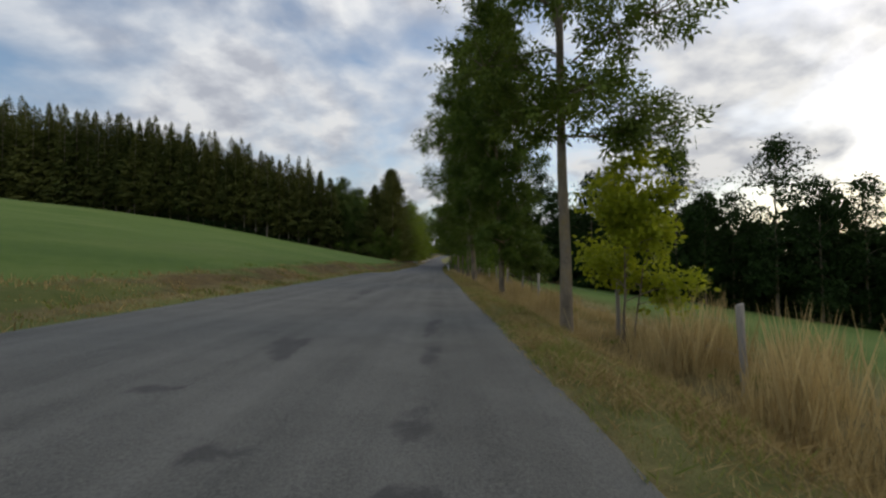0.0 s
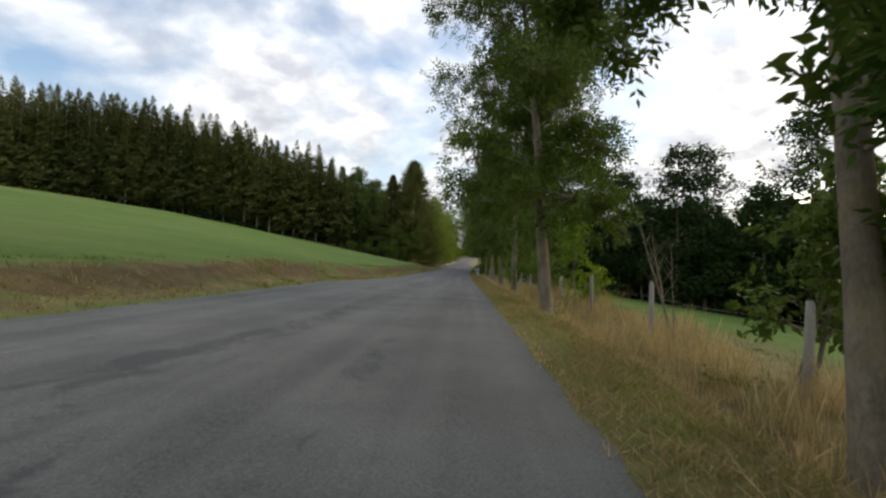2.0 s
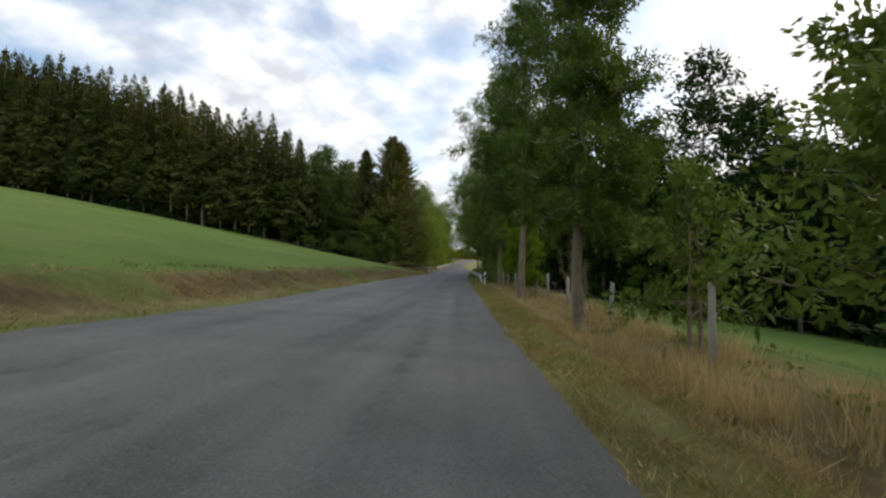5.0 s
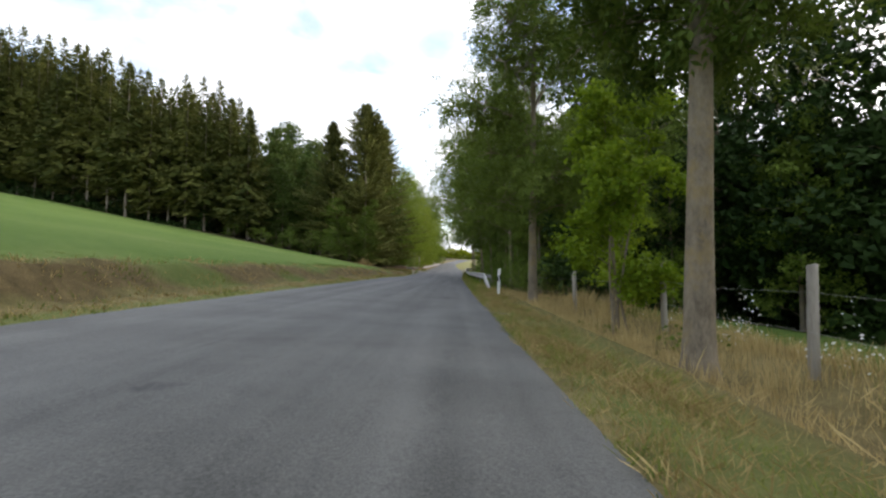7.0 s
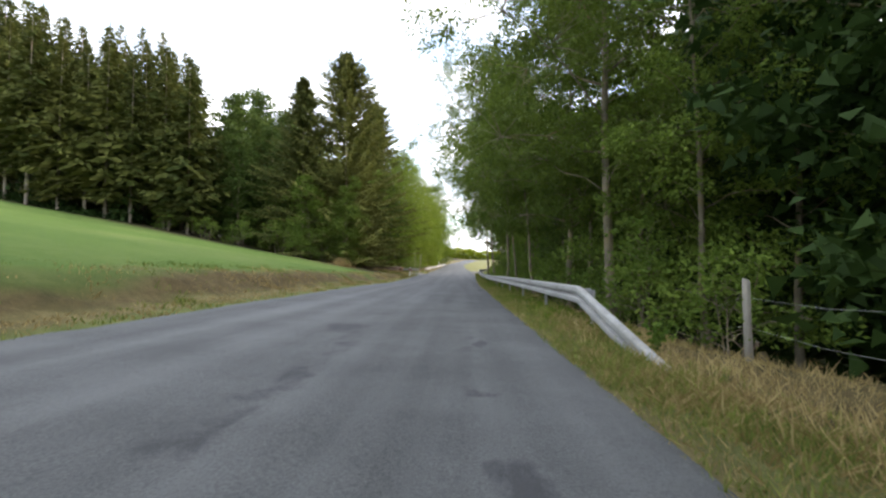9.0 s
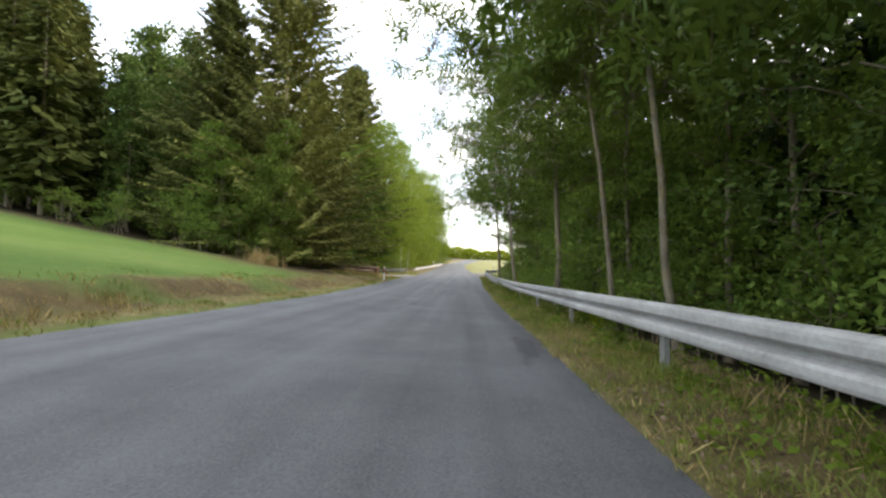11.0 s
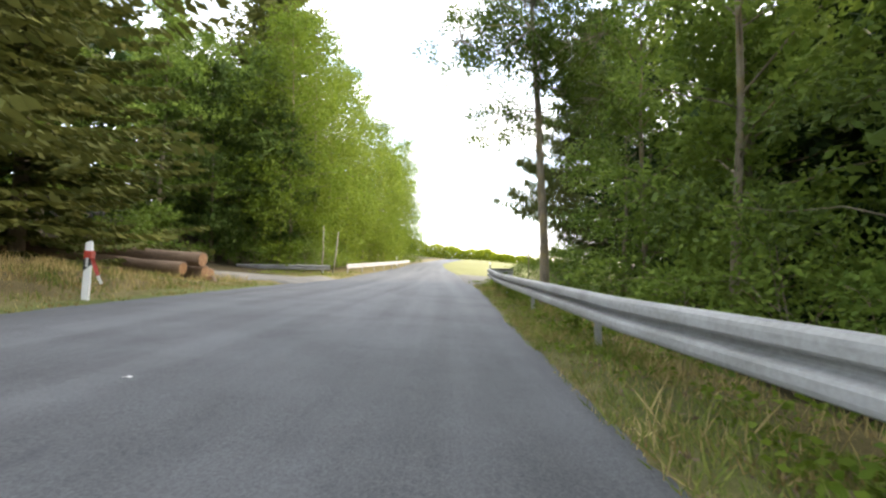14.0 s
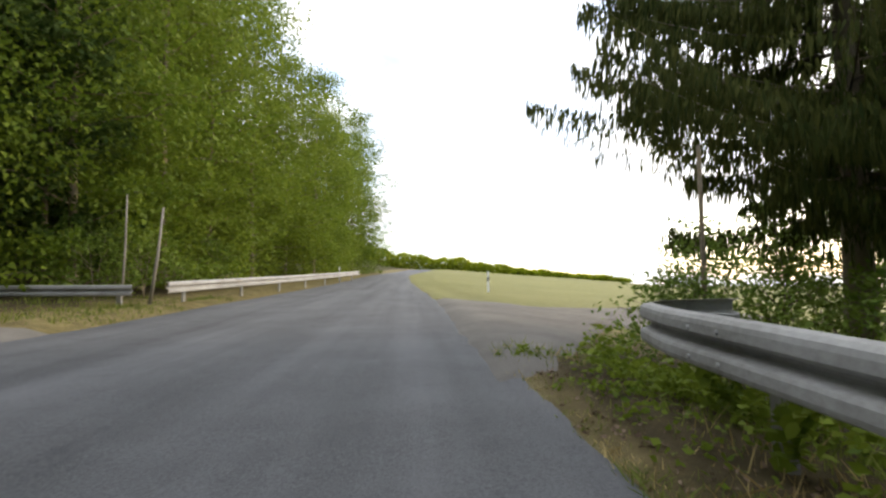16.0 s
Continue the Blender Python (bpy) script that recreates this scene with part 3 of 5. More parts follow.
# ================= trees =================
def broadleaf(name, rng, height, bole, radius, r0, leaves, size, leafmat, top=0.4, limbs=26, lean=(0, 0), leafdown=0.3, own_limbs=False, stems=1,
              wobble=0.035, bark=None, full=0.45, shape="point", rise=12, low=0.0, limb=0.036, clear=0.0, lobe=0.34, bias=(0, 0), plate=0.82, droop=0.0):
    """A broad-leaved tree: tapered trunk, arching limbs that end in rounded boughs, and leaves in clumps on the boughs' outsides.
    bole: height of the first limbs; full: share of the radius at the crown's foot; lobe and plate: size and flatness of a bough; bias: a side that grows farther."""
    root = new(name)
    bark = bark or M_BARK
    n = 9
    boughs = []
    wood = Tubes()
    for stem in range(stems):
        off = Vector((0, 0, 0)) if stem == 0 else Vector((rng.uniform(-0.35, 0.35), rng.uniform(-0.35, 0.35), 0))
        ln_x, ln_y = (lean[0] + (rng.uniform(-0.18, 0.18) if stems > 1 else 0), lean[1] + (rng.uniform(-0.18, 0.18) if stems > 1 else 0))
        wob = np.cumsum(rng.normal(size=(n, 2)) * wobble * height / 10, axis=0)
        wob[0] = 0
        hs = height * (1 if stem == 0 else rng.uniform(0.7, 0.95))
        q = [off + Vector((ln_x * i / (n - 1) * hs + wob[i, 0], ln_y * i / (n - 1) * hs + wob[i, 1], hs * 0.92 * i / (n - 1))) for i in range(n)]
        tr = [r0 * (1 - 0.88 * (i / (n - 1)) ** 0.9) for i in range(n)]
        foot = q[0].lerp(q[1], 0.04), q[0].lerp(q[1], 0.13), q[0].lerp(q[1], 0.35)
        trunk = Tubes() if own_limbs else wood
        trunk.add([q[0] - Vector((0, 0, 0.3)), *foot, *q[1:]], [r0 * 1.5, r0 * 1.38, r0 * 1.14, r0 * 1.0, *tr[1:]], 12 if own_limbs else 7)
        if own_limbs:
            part("trunk", trunk.mesh("trunk", bark), None, root)

        def at(h):
            u = min(max(h / (0.92 * hs), 0), 0.999) * (n - 1)
            i = int(u)
            return q[i].lerp(q[min(i + 1, n - 1)], u - i)

        nl = limbs if stems == 1 else max(5, limbs // stems)
        for k in range(nl):
            s = (k + rng.uniform(0, 0.8)) / nl
            h = bole + (0.9 * hs - bole) * s
            prof = (full + (1 - full) * min(s / max(top * 0.6, 0.01), 1)) * (1 - max(0, (s - top) / (1 - top)) ** 1.7 * 0.75)
            az = k * 2.4 + rng.uniform(-0.5, 0.5)
            ln = radius * prof * rng.uniform(0.5, 0.88) * (1 + bias[0] * math.cos(az) + bias[1] * math.sin(az))
            el = radians(rng.uniform(rise, rise + 30) + 32 * s)
            out = Vector((math.cos(az), math.sin(az), 0))
            poly = [at(h)]
            for j in range(1, 6):
                a = el * (1.15 - 0.9 * (j / 5) ** 1.5) - droop * (j / 5) * max(0.0, 1 - s / 0.35)
                poly.append(poly[-1] + (out * math.cos(a) + Vector((0, 0, math.sin(a)))) * ln / 5 + Vector(rng.normal(size=3)) * ln * 0.03)
            if clear and poly[-1].x < -0.5 and poly[-1].z < clear:
                continue
            rb = min(r0 * 0.36 * (1 - 0.7 * s) * (0.6 + 0.4 * prof), limb if s > 0.25 else 0.6 * limb)
            tubes = Tubes() if own_limbs else wood
            tubes.add(poly, [rb * (1 - 0.17 * j) + 0.006 for j in range(6)], 5 if own_limbs else 4, False)
            weight = 1 + low * max(0.0, 1 - s / 0.5)
            rl = lobe * radius * (0.55 + 0.45 * prof) * rng.uniform(0.75, 1.2)
            for u, g in ((1.0, 1.0), (0.62, 0.72)):
                i = min(int(u * 5), 4)
                c = poly[i].lerp(poly[i + 1], u * 5 - i) + Vector((rng.normal() * 0.25, rng.normal() * 0.25, rng.normal() * 0.15)) * rl
                boughs.append((c, rl * g, weight, poly[5] if u == 1.0 else poly[3], tubes))
        for v in (0.82, 0.95, 1.0):
            boughs.append((at(0.92 * hs * v) + Vector((rng.normal(), rng.normal(), 0)) * radius * 0.06, lobe * radius * 0.62, 1.0, at(0.9 * hs * v), None))
    # clumps over each bough's upper and outer side
    cc, ca, cw, cs = [], [], [], []
    for c, rl, weight, base, tubes in boughs:
        m = max(4, int(8 * (rl / 0.35 if rl < 0.35 else (rl / 0.35) ** 0.8)))
        v = rng.normal(size=(m, 3)) * np.array([1, 1, 0.85]) + np.array([0, 0, 0.22])
        v /= np.linalg.norm(v, axis=1)[:, None]
        pos = np.array(c) + v * (rl * rng.uniform(0.55, 1.12, m) ** 0.8)[:, None] * np.array([1, 1, plate])
        for i in range(m):
            if own_limbs and tubes and i < 10:
                tip = Vector(pos[i])
                tubes.add([base, base.lerp(tip, 0.55) + Vector((0, 0, 0.06)), tip], [0.016, 0.010, 0.004], 3, False)
        cc.append(pos)
        ca.append(v)
        cw.append(rng.uniform(0.25, 1.0, m) * weight * rl ** 0.6)
        cs.append(np.full(m, 0.16 * rl + 0.05))
    P, A, w, sp = np.concatenate(cc), np.concatenate(ca), np.concatenate(cw), np.concatenate(cs)
    pick = rng.choice(len(P), leaves, p=w / w.sum())
    C = P[pick] + rng.normal(size=(leaves, 3)) * sp[pick][:, None] * np.array([1, 1, 0.75])
    C[:, 2] = np.maximum(C[:, 2], 0.12 + rng.uniform(0, 0.3, leaves))
    if own_limbs:
        for tubes in dict.fromkeys(t for *_, t in boughs if t):
            part("limb", tubes.mesh("limb", bark), None, root)
    else:
        part("trunk", wood.mesh("trunk", bark), None, root)
    part("crown", leaf_mesh("crown", C, rng, size, leafmat, 0.55 if shape == "oval" else 0.45, 0.7, leafdown, shape, A[pick]), None, root)
    return root


def spruce(name, rng, height, bare, radius, r0, whorl=0.6, per=6, sprays=9, skirt=0.0, dead=True, cap=1.5, slim=0.20, blunt=0.95):
    """A spruce: straight trunk, whorls of sagging boughs feathered with needle sprays on both sides, dead stubs below."""
    root = new(name)
    tub = Tubes()
    tub.add([(0, 0, -0.4), (0, 0, 0.4), (0.05, 0, height * 0.5), (0, 0.03, height * 0.97)], [r0 * 1.3, r0, r0 * 0.6, 0.02], 7)
    if dead:
        for k in range(22):
            h, az, ln = rng.uniform(1.5, bare + 3), rng.uniform(0, 6.28), rng.uniform(0.5, 2.2)
            tub.add([(0, 0, h), (math.cos(az) * ln, math.sin(az) * ln, h - 0.25 * ln)], [0.025, 0.008], 3, False)
    quads = []
    down = np.array([0, 0, -1.0])
    h = bare
    while h < height * 0.985:
        s = (h - bare) / (height - bare)
        ln0 = radius * 1.3 * (1 - s) ** blunt * (0.5 + 0.5 * float(smooth(0.0, 0.22, s + skirt))) + 0.10
        for k in range(per):
            az = rng.uniform(0, 2 * math.pi)
            ln = ln0 * rng.uniform(0.55, 1.15)
            out = np.array([math.cos(az), math.sin(az), 0.0])
            side = np.array([-out[1], out[0], 0.0])
            sl = rng.uniform(-0.45, -0.15) + 0.75 * s
            m = max(4, int(sprays * (0.3 + 0.7 * ln / radius)))
            u = (np.arange(m) + rng.uniform(0, 1, m)) / m * 0.95 + 0.05
            base = np.array([0, 0, h]) + out * (u * ln)[:, None]
            base[:, 2] += sl * u * ln + 0.2 * ln * u ** 2
            sg = np.where(np.arange(m) % 2, 1.0, -1.0)[:, None]
            reach = (np.minimum(0.16 + 0.42 * ln * (1 - u) ** 0.8, cap) * rng.uniform(0.6, 1.2, m))[:, None]
            way = (out * 0.75 + side * sg * rng.uniform(0.5, 1.1, (m, 1)) + down * rng.uniform(0.15, 0.75, (m, 1))) * reach
            wid = np.cross(way, rng.normal(size=(m, 3)) * 0.7 + np.array([0, 0, 1.0]))
            wid *= (0.04 + slim * reach) / (np.linalg.norm(wid, axis=1)[:, None] + 1e-9)
            q = np.empty((m, 4, 3))
            q[:, 0], q[:, 1], q[:, 2], q[:, 3] = base, base + way * 0.55 + wid, base + way, base + way * 0.45 - wid + down * 0.05
            quads.append(q)
        h += whorl * rng.uniform(0.7, 1.25) * (1 - 0.55 * s)
    top = np.zeros((3, 4, 3))
    for i in range(3):
        a = i * 1.05
        dd = np.array([math.cos(a), math.sin(a), 0]) * 0.10
        top[i] = [[0, 0, height * 0.94], np.array([0, 0, height * 0.96]) + dd, [0, 0, height + 0.3], np.array([0, 0, height * 0.96]) - dd]
    quads.append(top)
    Q = np.concatenate(quads)
    Q[:, :, 2] = np.maximum(Q[:, :, 2], 0.05)
    part("trunk", tub.mesh("trunk", M_BARK_SPRUCE), None, root)
    part("crown", quads_mesh("crown", Q, M_NEEDLE), None, root)
    return root


def bough_spruce(name, rng, height, bare, radius, r0, whorl, per, steps=3, fine=1.0, dense=24, fringe=False):
    """A spruce seen from near: each bough is a limb with side twigs from which short needle sprays hang."""
    root = new(name)
    tub = Tubes()
    tub.add([(0, 0, -0.4), (0, 0, 0.4), (0.05, 0, height * 0.5), (0, 0.03, height * 0.97)], [r0 * 1.3, r0, r0 * 0.6, 0.02], 9)
    quads = []
    h = bare
    while h < height * 0.98:
        s = (h - bare) / (height - bare)
        for k in range(per):
            az = rng.uniform(0, 2 * math.pi)
            ln = (radius * (1 - s) ** 0.8 * (1 - 0.45 * max(0.0, 0.16 - s) / 0.16) + 0.15) * rng.uniform(0.6, 1.1)
            out = np.array([math.cos(az), math.sin(az), 0.0])
            side = np.array([-out[1], out[0], 0.0])
            sl = rng.uniform(-0.42, -0.12) + 0.65 * s

            def spine(u):
                return np.array([0, 0, h]) + out * (u * ln)[..., None] + np.array([0, 0, 1.0]) * ((sl * u + 0.22 * u ** 2) * ln)[..., None]

            up = [tuple(p) for p in spine(np.array([0, 0.33, 0.66, 1.0]))]
            tub.add(up, [0.035 * (1 - s) + 0.01, 0.022, 0.014, 0.004], 3, False)
            m = int(dense * ln / 3) + 6
            u = rng.uniform(0.1, 1.0, m)
            b = spine(u)
            sg = rng.choice((-1, 1), (m, 1))
            tw = ((0.15 + 0.30 * ln * (1 - u) ** 0.7 * (u > 0.15)) * rng.uniform(0.5, 1.1, m))[:, None]
            for v in np.linspace(0.15, 1.0, steps):
                c = b + side * sg * tw * v + out * tw * v * 0.5 + np.array([0, 0, -1.0]) * (tw * v ** 1.5 * 0.55)
                c = c + rng.normal(size=c.shape) * 0.04
                hang = np.array([0, 0, -1.0]) * rng.uniform(0.08, 0.30, (m, 1)) * fine + (out * rng.uniform(-0.04, 0.14, (m, 1)) + side * rng.uniform(-0.10, 0.10, (m, 1))) * fine
                if fringe:
                    hang = hang * np.array([0.7, 0.7, 1.35])
                a2 = rng.uniform(0, 6.28, (m, 1))
                wv = (np.cos(a2) * out + np.sin(a2) * side) * rng.uniform(0.03, 0.06, (m, 1)) * fine * (0.55 if fringe else 1.0)
                q = np.empty((m, 4, 3))
                q[:, 0], q[:, 1], q[:, 2], q[:, 3] = c - wv * 0.4, c + hang * 0.4 - wv, c + hang, c + hang * 0.35 + wv
                quads.append(q)
        h += whorl * rng.uniform(0.7, 1.25) * (1 - 0.45 * s)
    Q = np.concatenate(quads)
    Q[:, :, 2] = np.maximum(Q[:, :, 2], 0.05)
    part("trunk", tub.mesh("trunk", M_BARK_SPRUCE), None, root)
    part("crown", quads_mesh("crown", Q, M_NEEDLE), None, root)
    return root


def place(ob, x, y, turn=0.0, size=1.0, sink=0.05):
    ob.matrix_basis = pose(x, y, zland(x, y) - sink, 0, 0, turn) @ Matrix.Diagonal((size, size, size, 1))
    return ob


def again(ob, x, y, turn=0.0, size=1.0, sink=0.05):
    c = copy_thing(ob, pose(x, y, zland(x, y) - sink, 0, 0, turn))
    c.scale = (size, size, size)
    return c


class Kinds:
    """Places copies of a few grown trees, each kind first as itself."""

    def __init__(self, kinds, **tags):
        self.kinds, self.used = kinds, set()
        for k in kinds:
            tagged(k, **tags)

    def put(self, x, y, size, rng, which=None):
        fresh = [k for k in range(len(self.kinds)) if k not in self.used]
        i = fresh[0] if fresh else int(rng.integers(0, len(self.kinds))) if which is None else which
        if i in self.used:
            return again(self.kinds[i], x, y, rng.uniform(0, 360), size)
        self.used.add(i)
        return place(self.kinds[i], x, y, rng.uniform(0, 360), size)


def thicket(name, rng, n, size, where, mat, label):
    """A far, dense body of leaves that nobody could count; where(n) gives x, y and the height over the ground."""
    x, y, h = where(n)
    c = np.stack([x, y, land(x, y) + h], -1)
    ob = part(name, leaf_mesh(name, c, rng, size, mat, 0.75, 0.6, 0.2, "point"), None)
    return tagged(ob, label, "foliage", kind="stuff")


rng = np.random.default_rng(11)
ASH = dict(category="tree", group="avenue trees along the road")
# avenue: x, y, height, bole, radius, trunk radius, leaves, fullness below
for x, y, hgt, bole, rad, r0, nleaf, full, bias, lab in (
        (2.45, 9.95, 15, 4.0, 2.9, 0.13, 9500, 0.75, (0.1, 0.0), "tall roadside ash with a clear straight trunk"),
        (2.76, 23.4, 15, 1.9, 2.6, 0.14, 20000, 0.85, (0.0, 0.0), "roadside ash densely leaved down to head height"),
        (2.22, 34.7, 15.5, 3.3, 3.8, 0.19, 20000, 0.8, (-0.05, 0.0), "roadside ash with wide spreading dark green crown"),
        (2.4, 48.2, 15.5, 4.3, 3.5, 0.17, 13500, 0.65, (0.0, 0.0), "roadside ash with airy crown and visible limbs"),
        (2.5, 61.2, 13, 2.3, 2.2, 0.16, 10500, 0.8, (0.0, 0.0), "slender roadside ash leaved almost to the ground"),
        (2.16, 71.8, 15.5, 3.7, 3.3, 0.175, 12000, 0.75, (0.1, 0.0), "thick roadside ash with a pale mark on its trunk"),
        (2.02, 83.6, 16.5, 2.9, 3.9, 0.16, 18000, 0.85, (0.25, 0.0), "roadside ash with a stout grey trunk beside the marker post")):
    t = broadleaf("ash_tree", rng, hgt, bole, rad, r0, nleaf, 0.22, M_LEAF, limbs=34, own_limbs=True, full=full, leafdown=0.5, lean=({9.95: -0.03, 23.4: -0.05, 34.7: -0.07, 71.8: 0.02}.get(y, 0.0), 0.10 if y == 34.7 else 0.0), shape="pinnate", rise=12, low=1.0, clear=4.2 if y == 23.4 else 0.0, wobble=0.008 if y == 71.8 else 0.03, lobe=0.33, bias=bias, droop={9.95: 0.3, 23.4: 0.45, 48.2: 0.3, 61.2: 0.2, 71.8: 0.4, 83.6: 0.4}.get(y, 0.8))
    place(t, x, y, 0, 1, 0.0)
    tagged(t, lab, **ASH)
    if y == 71.8:
        bm = bmesh.new()
        bmesh.ops.create_cone(bm, cap_ends=True, segments=24, radius1=r0 * 1.02, radius2=r0 * 1.0, depth=0.13, matrix=Matrix.Translation((0.02, 0, 1.95)))
        bmesh.ops.delete(bm, geom=[v for v in bm.verts if v.co.y > -r0 * 0.9 or abs(v.co.x + 0.05) > 0.055], context="VERTS")
        part("paint_mark", bm, M_WHITE, t, "faded white paint mark")

# young trees and shrubs between verge and fence
for nm, x, y, hgt, bole, rad, r0, nleaf, sz, mt, stems, lab in (
        ("maple_sapling", 4.0, 11.2, 4.6, 0.8, 1.5, 0.028, 6800, 0.13, M_LEAF_YELLOW, 3, "young yellow-green maple in the dry grass"),
        ("young_tree", 4.7, 27.0, 3.4, 0.6, 1.1, 0.04, 1800, 0.17, M_LEAF, 2, "young green tree behind the avenue"),
        ("oak_shrub", 3.5, 45.4, 5.0, 0.3, 2.2, 0.05, 12000, 0.115, M_LEAF_DARK, 2, "spreading young oak beside the ditch"),
        ("young_tree", 4.3, 40.9, 4.2, 1.7, 0.8, 0.03, 1500, 0.11, M_LEAF_BRIGHT, 1, "thin sapling with sparse leaves in tall grass"),
        ("low_shrub", 4.7, 39.3, 1.7, 0.2, 0.8, 0.02, 1600, 0.09, M_LEAF_BRIGHT, 2, "small leafy shrub in the dry grass"),
        ("young_tree", 3.9, 53.0, 4.6, 0.7, 1.6, 0.06, 3000, 0.17, M_LEAF, 2, "young green tree behind the avenue"),
        ("young_tree", 3.7, 57.5, 3.8, 0.5, 1.4, 0.05, 2600, 0.17, M_LEAF, 2, "young green tree behind the avenue"),
        ("young_tree", 2.7, 76.4, 5.6, 0.5, 1.3, 0.03, 12000, 0.115, M_LEAF_BRIGHT, 4, "bright green many-stemmed young maple"),
        ("young_tree", 3.4, 79.3, 3.6, 0.5, 1.1, 0.03, 2800, 0.115, M_LEAF_BRIGHT, 2, "low bright green young maple")):
    t = broadleaf(nm, rng, hgt, bole, rad, r0, nleaf, sz, mt, limbs=20, stems=stems, full=0.85, shape="oval" if mt in (M_LEAF_BRIGHT, M_LEAF_YELLOW) else "kite")
    place(t, x, y, 0, 1, 0.0)
    tagged(t, lab, "tree" if "shrub" not in nm else "shrub")

# young trees in the field's lower corner
for x, y, hgt, rad, nleaf in ((-13.5, 133.4, 9.0, 2.3, 7000), (-16.6, 134.4, 9.0, 2.5, 6000)):
    t = broadleaf("young_tree", rng, hgt, 0.15, rad, 0.03, int(nleaf * 1.6), 0.2, M_LEAF if x > -14 else M_LEAF_DARK, limbs=34, stems=2, full=1.0, rise=-5)
    place(t, x, y, 0, 1, 0.0)
    tagged(t, "leafy young tree at the field's lower corner", "tree")
# spruce wood across the end of the sloping field
FRONT = Kinds([spruce("spruce_tree", rng, 20.0, bb, rr, 0.17, 0.55, 7, 15) for bb, rr in ((3.0, 4.2), (2.4, 4.6), (4.5, 3.9), (1.8, 4.6), (3.6, 4.1))],
              label="dark green spruce with bare lower trunk at the field's edge", category="tree", group="spruces of the wood")
BACK = Kinds([spruce("spruce_tree", rng, 20.0, 1.5, rr, 0.2, 0.7, 6, 12, skirt=0.3, dead=False) for rr in (4.3, 4.7, 4.1)],
             label="dark spruce deeper inside the wood", category="tree", group="spruces of the wood")


def wood_edge(x):
    return 135 + 0.1 * (-x - 35)


for row in range(4):
    x = (-36.4, -37.5, -35.0, -36.0)[row]
    while x > -150:
        y = wood_edge(x) + row * 3.4 + rng.uniform(-1.2, 1.2)
        tall = float(np.interp(x, [-120, -80, -55, -35], [28.5, 26.0, 22.5, 20.0])) * rng.uniform(0.86, 1.08) * (1 + 0.05 * row)
        (FRONT if row < 2 and x > -95 else BACK).put(x, y, tall / 20.0, rng)
        x -= rng.uniform(2.3, 3.8) if row < 2 else rng.uniform(2.5, 3.9)


def under_spruces(n):
    x = rng.uniform(-158, -15, n)
    y = wood_edge(x) + rng.uniform(9, 16, n)
    return x, y, rng.uniform(0.1, 13, n)


thicket("wood_interior", rng, 9000, 1.3, under_spruces, M_NEEDLE, "dim dark interior of the spruce wood")


def wood_fringe(n):
    x = rng.uniform(-140, -36, n)
    patch = np.clip(0.5 + 0.9 * np.sin(x * 0.31 + 2 * np.sin(x * 0.13)) * np.sin(x * 0.071 + 1), 0.12, 1)
    return x, wood_edge(x) + rng.uniform(-1.0, 5.0, n), rng.uniform(0.02, 1, n) ** 1.5 * 4.5 * patch


# low leaves whose dark colour stands for shade at the wood's foot
thicket("undergrowth", rng, 14000, 0.5, wood_fringe, M_LEAF_SHADE, "undergrowth below the spruces in painted shade")
EDGE_SPRUCES = ((-13.9, 137.8, 23.6, 7.8), (-18.9, 138.6, 20.8, 6.2), (-14.5, 147.5, 18.5, 5.0))
for x, y, hgt, rad in EDGE_SPRUCES:
    big = spruce("spruce_tree", rng, hgt, 0.6, rad * 0.96, 0.24, 0.40, 9, 92, skirt=0.10, dead=False, cap=0.34, slim=0.11, blunt=0.75 if hgt > 22 else 0.95)
    place(big, x, y)
    tagged(big, "large full spruce with boughs down to the ground", "tree")

far = spruce("spruce_tree", rng, 33.4, 2.0, 8.0, 0.3, 0.5, 11, 34, skirt=0.1, dead=False, cap=0.8, blunt=0.6)
place(far, -19.3, 186.1)
tagged(far, "tall old spruce standing above the broad-leaved wood", "tree")
BACK.put(-23.5, 184.0, 1.3, rng, 1)
# woodland on both sides
WTAG = dict(category="tree", group="woodland trees")
# backlit wood: the shaded side is painted by the dark leaf colour
FAR = Kinds([broadleaf("broadleaf_tree", rng, hh, bb, rr, 0.16, 9000, 0.33, M_LEAF_SHADE, limbs=30, full=1.0, low=1.0, rise=0, lobe=0.36) for hh, bb, rr in ((15, 0.8, 3.6), (17, 1.6, 4.0), (13, 0.5, 3.5))],
            label="dense broad-leaved tree with shade painted into its leaves", **WTAG)
NEAR = Kinds([broadleaf("broadleaf_tree", rng, hh, bb, rr, 0.11, 11000, 0.14, mt, limbs=30, full=0.9, shape="kite", rise=4, limb=0.02, lobe=0.26, plate=0.55) for hh, bb, rr, mt in ((14, 0.6, 3.0, M_LEAF_DARK), (16, 1.4, 3.3, M_LEAF_CORNER), (12, 0.4, 2.9, M_LEAF_DARK), (15, 0.8, 3.2, M_LEAF_DARK))],
             label="leafy broad-leaved tree close behind the guardrail", **WTAG)
MID = Kinds([broadleaf("broadleaf_tree", rng, hh, bb, rr, 0.13, 11000, 0.24, M_LEAF_DARK, limbs=32, full=0.85, lobe=0.32, plate=0.65) for hh, bb, rr in ((14, 0.6, 3.0), (16, 1.2, 3.3), (12, 0.4, 2.9))],
            label="full green broad-leaved tree at the wood's edge", **WTAG)
CORNER = Kinds([broadleaf("broadleaf_tree", rng, hh, 0.8, rr, 0.14, 9000, 0.32, M_LEAF_CORNER, limbs=34, full=0.9, rise=5) for hh, rr in ((15, 3.4), (16, 3.7))],
               label="dark broad-leaved tree in the field's far corner", **WTAG)
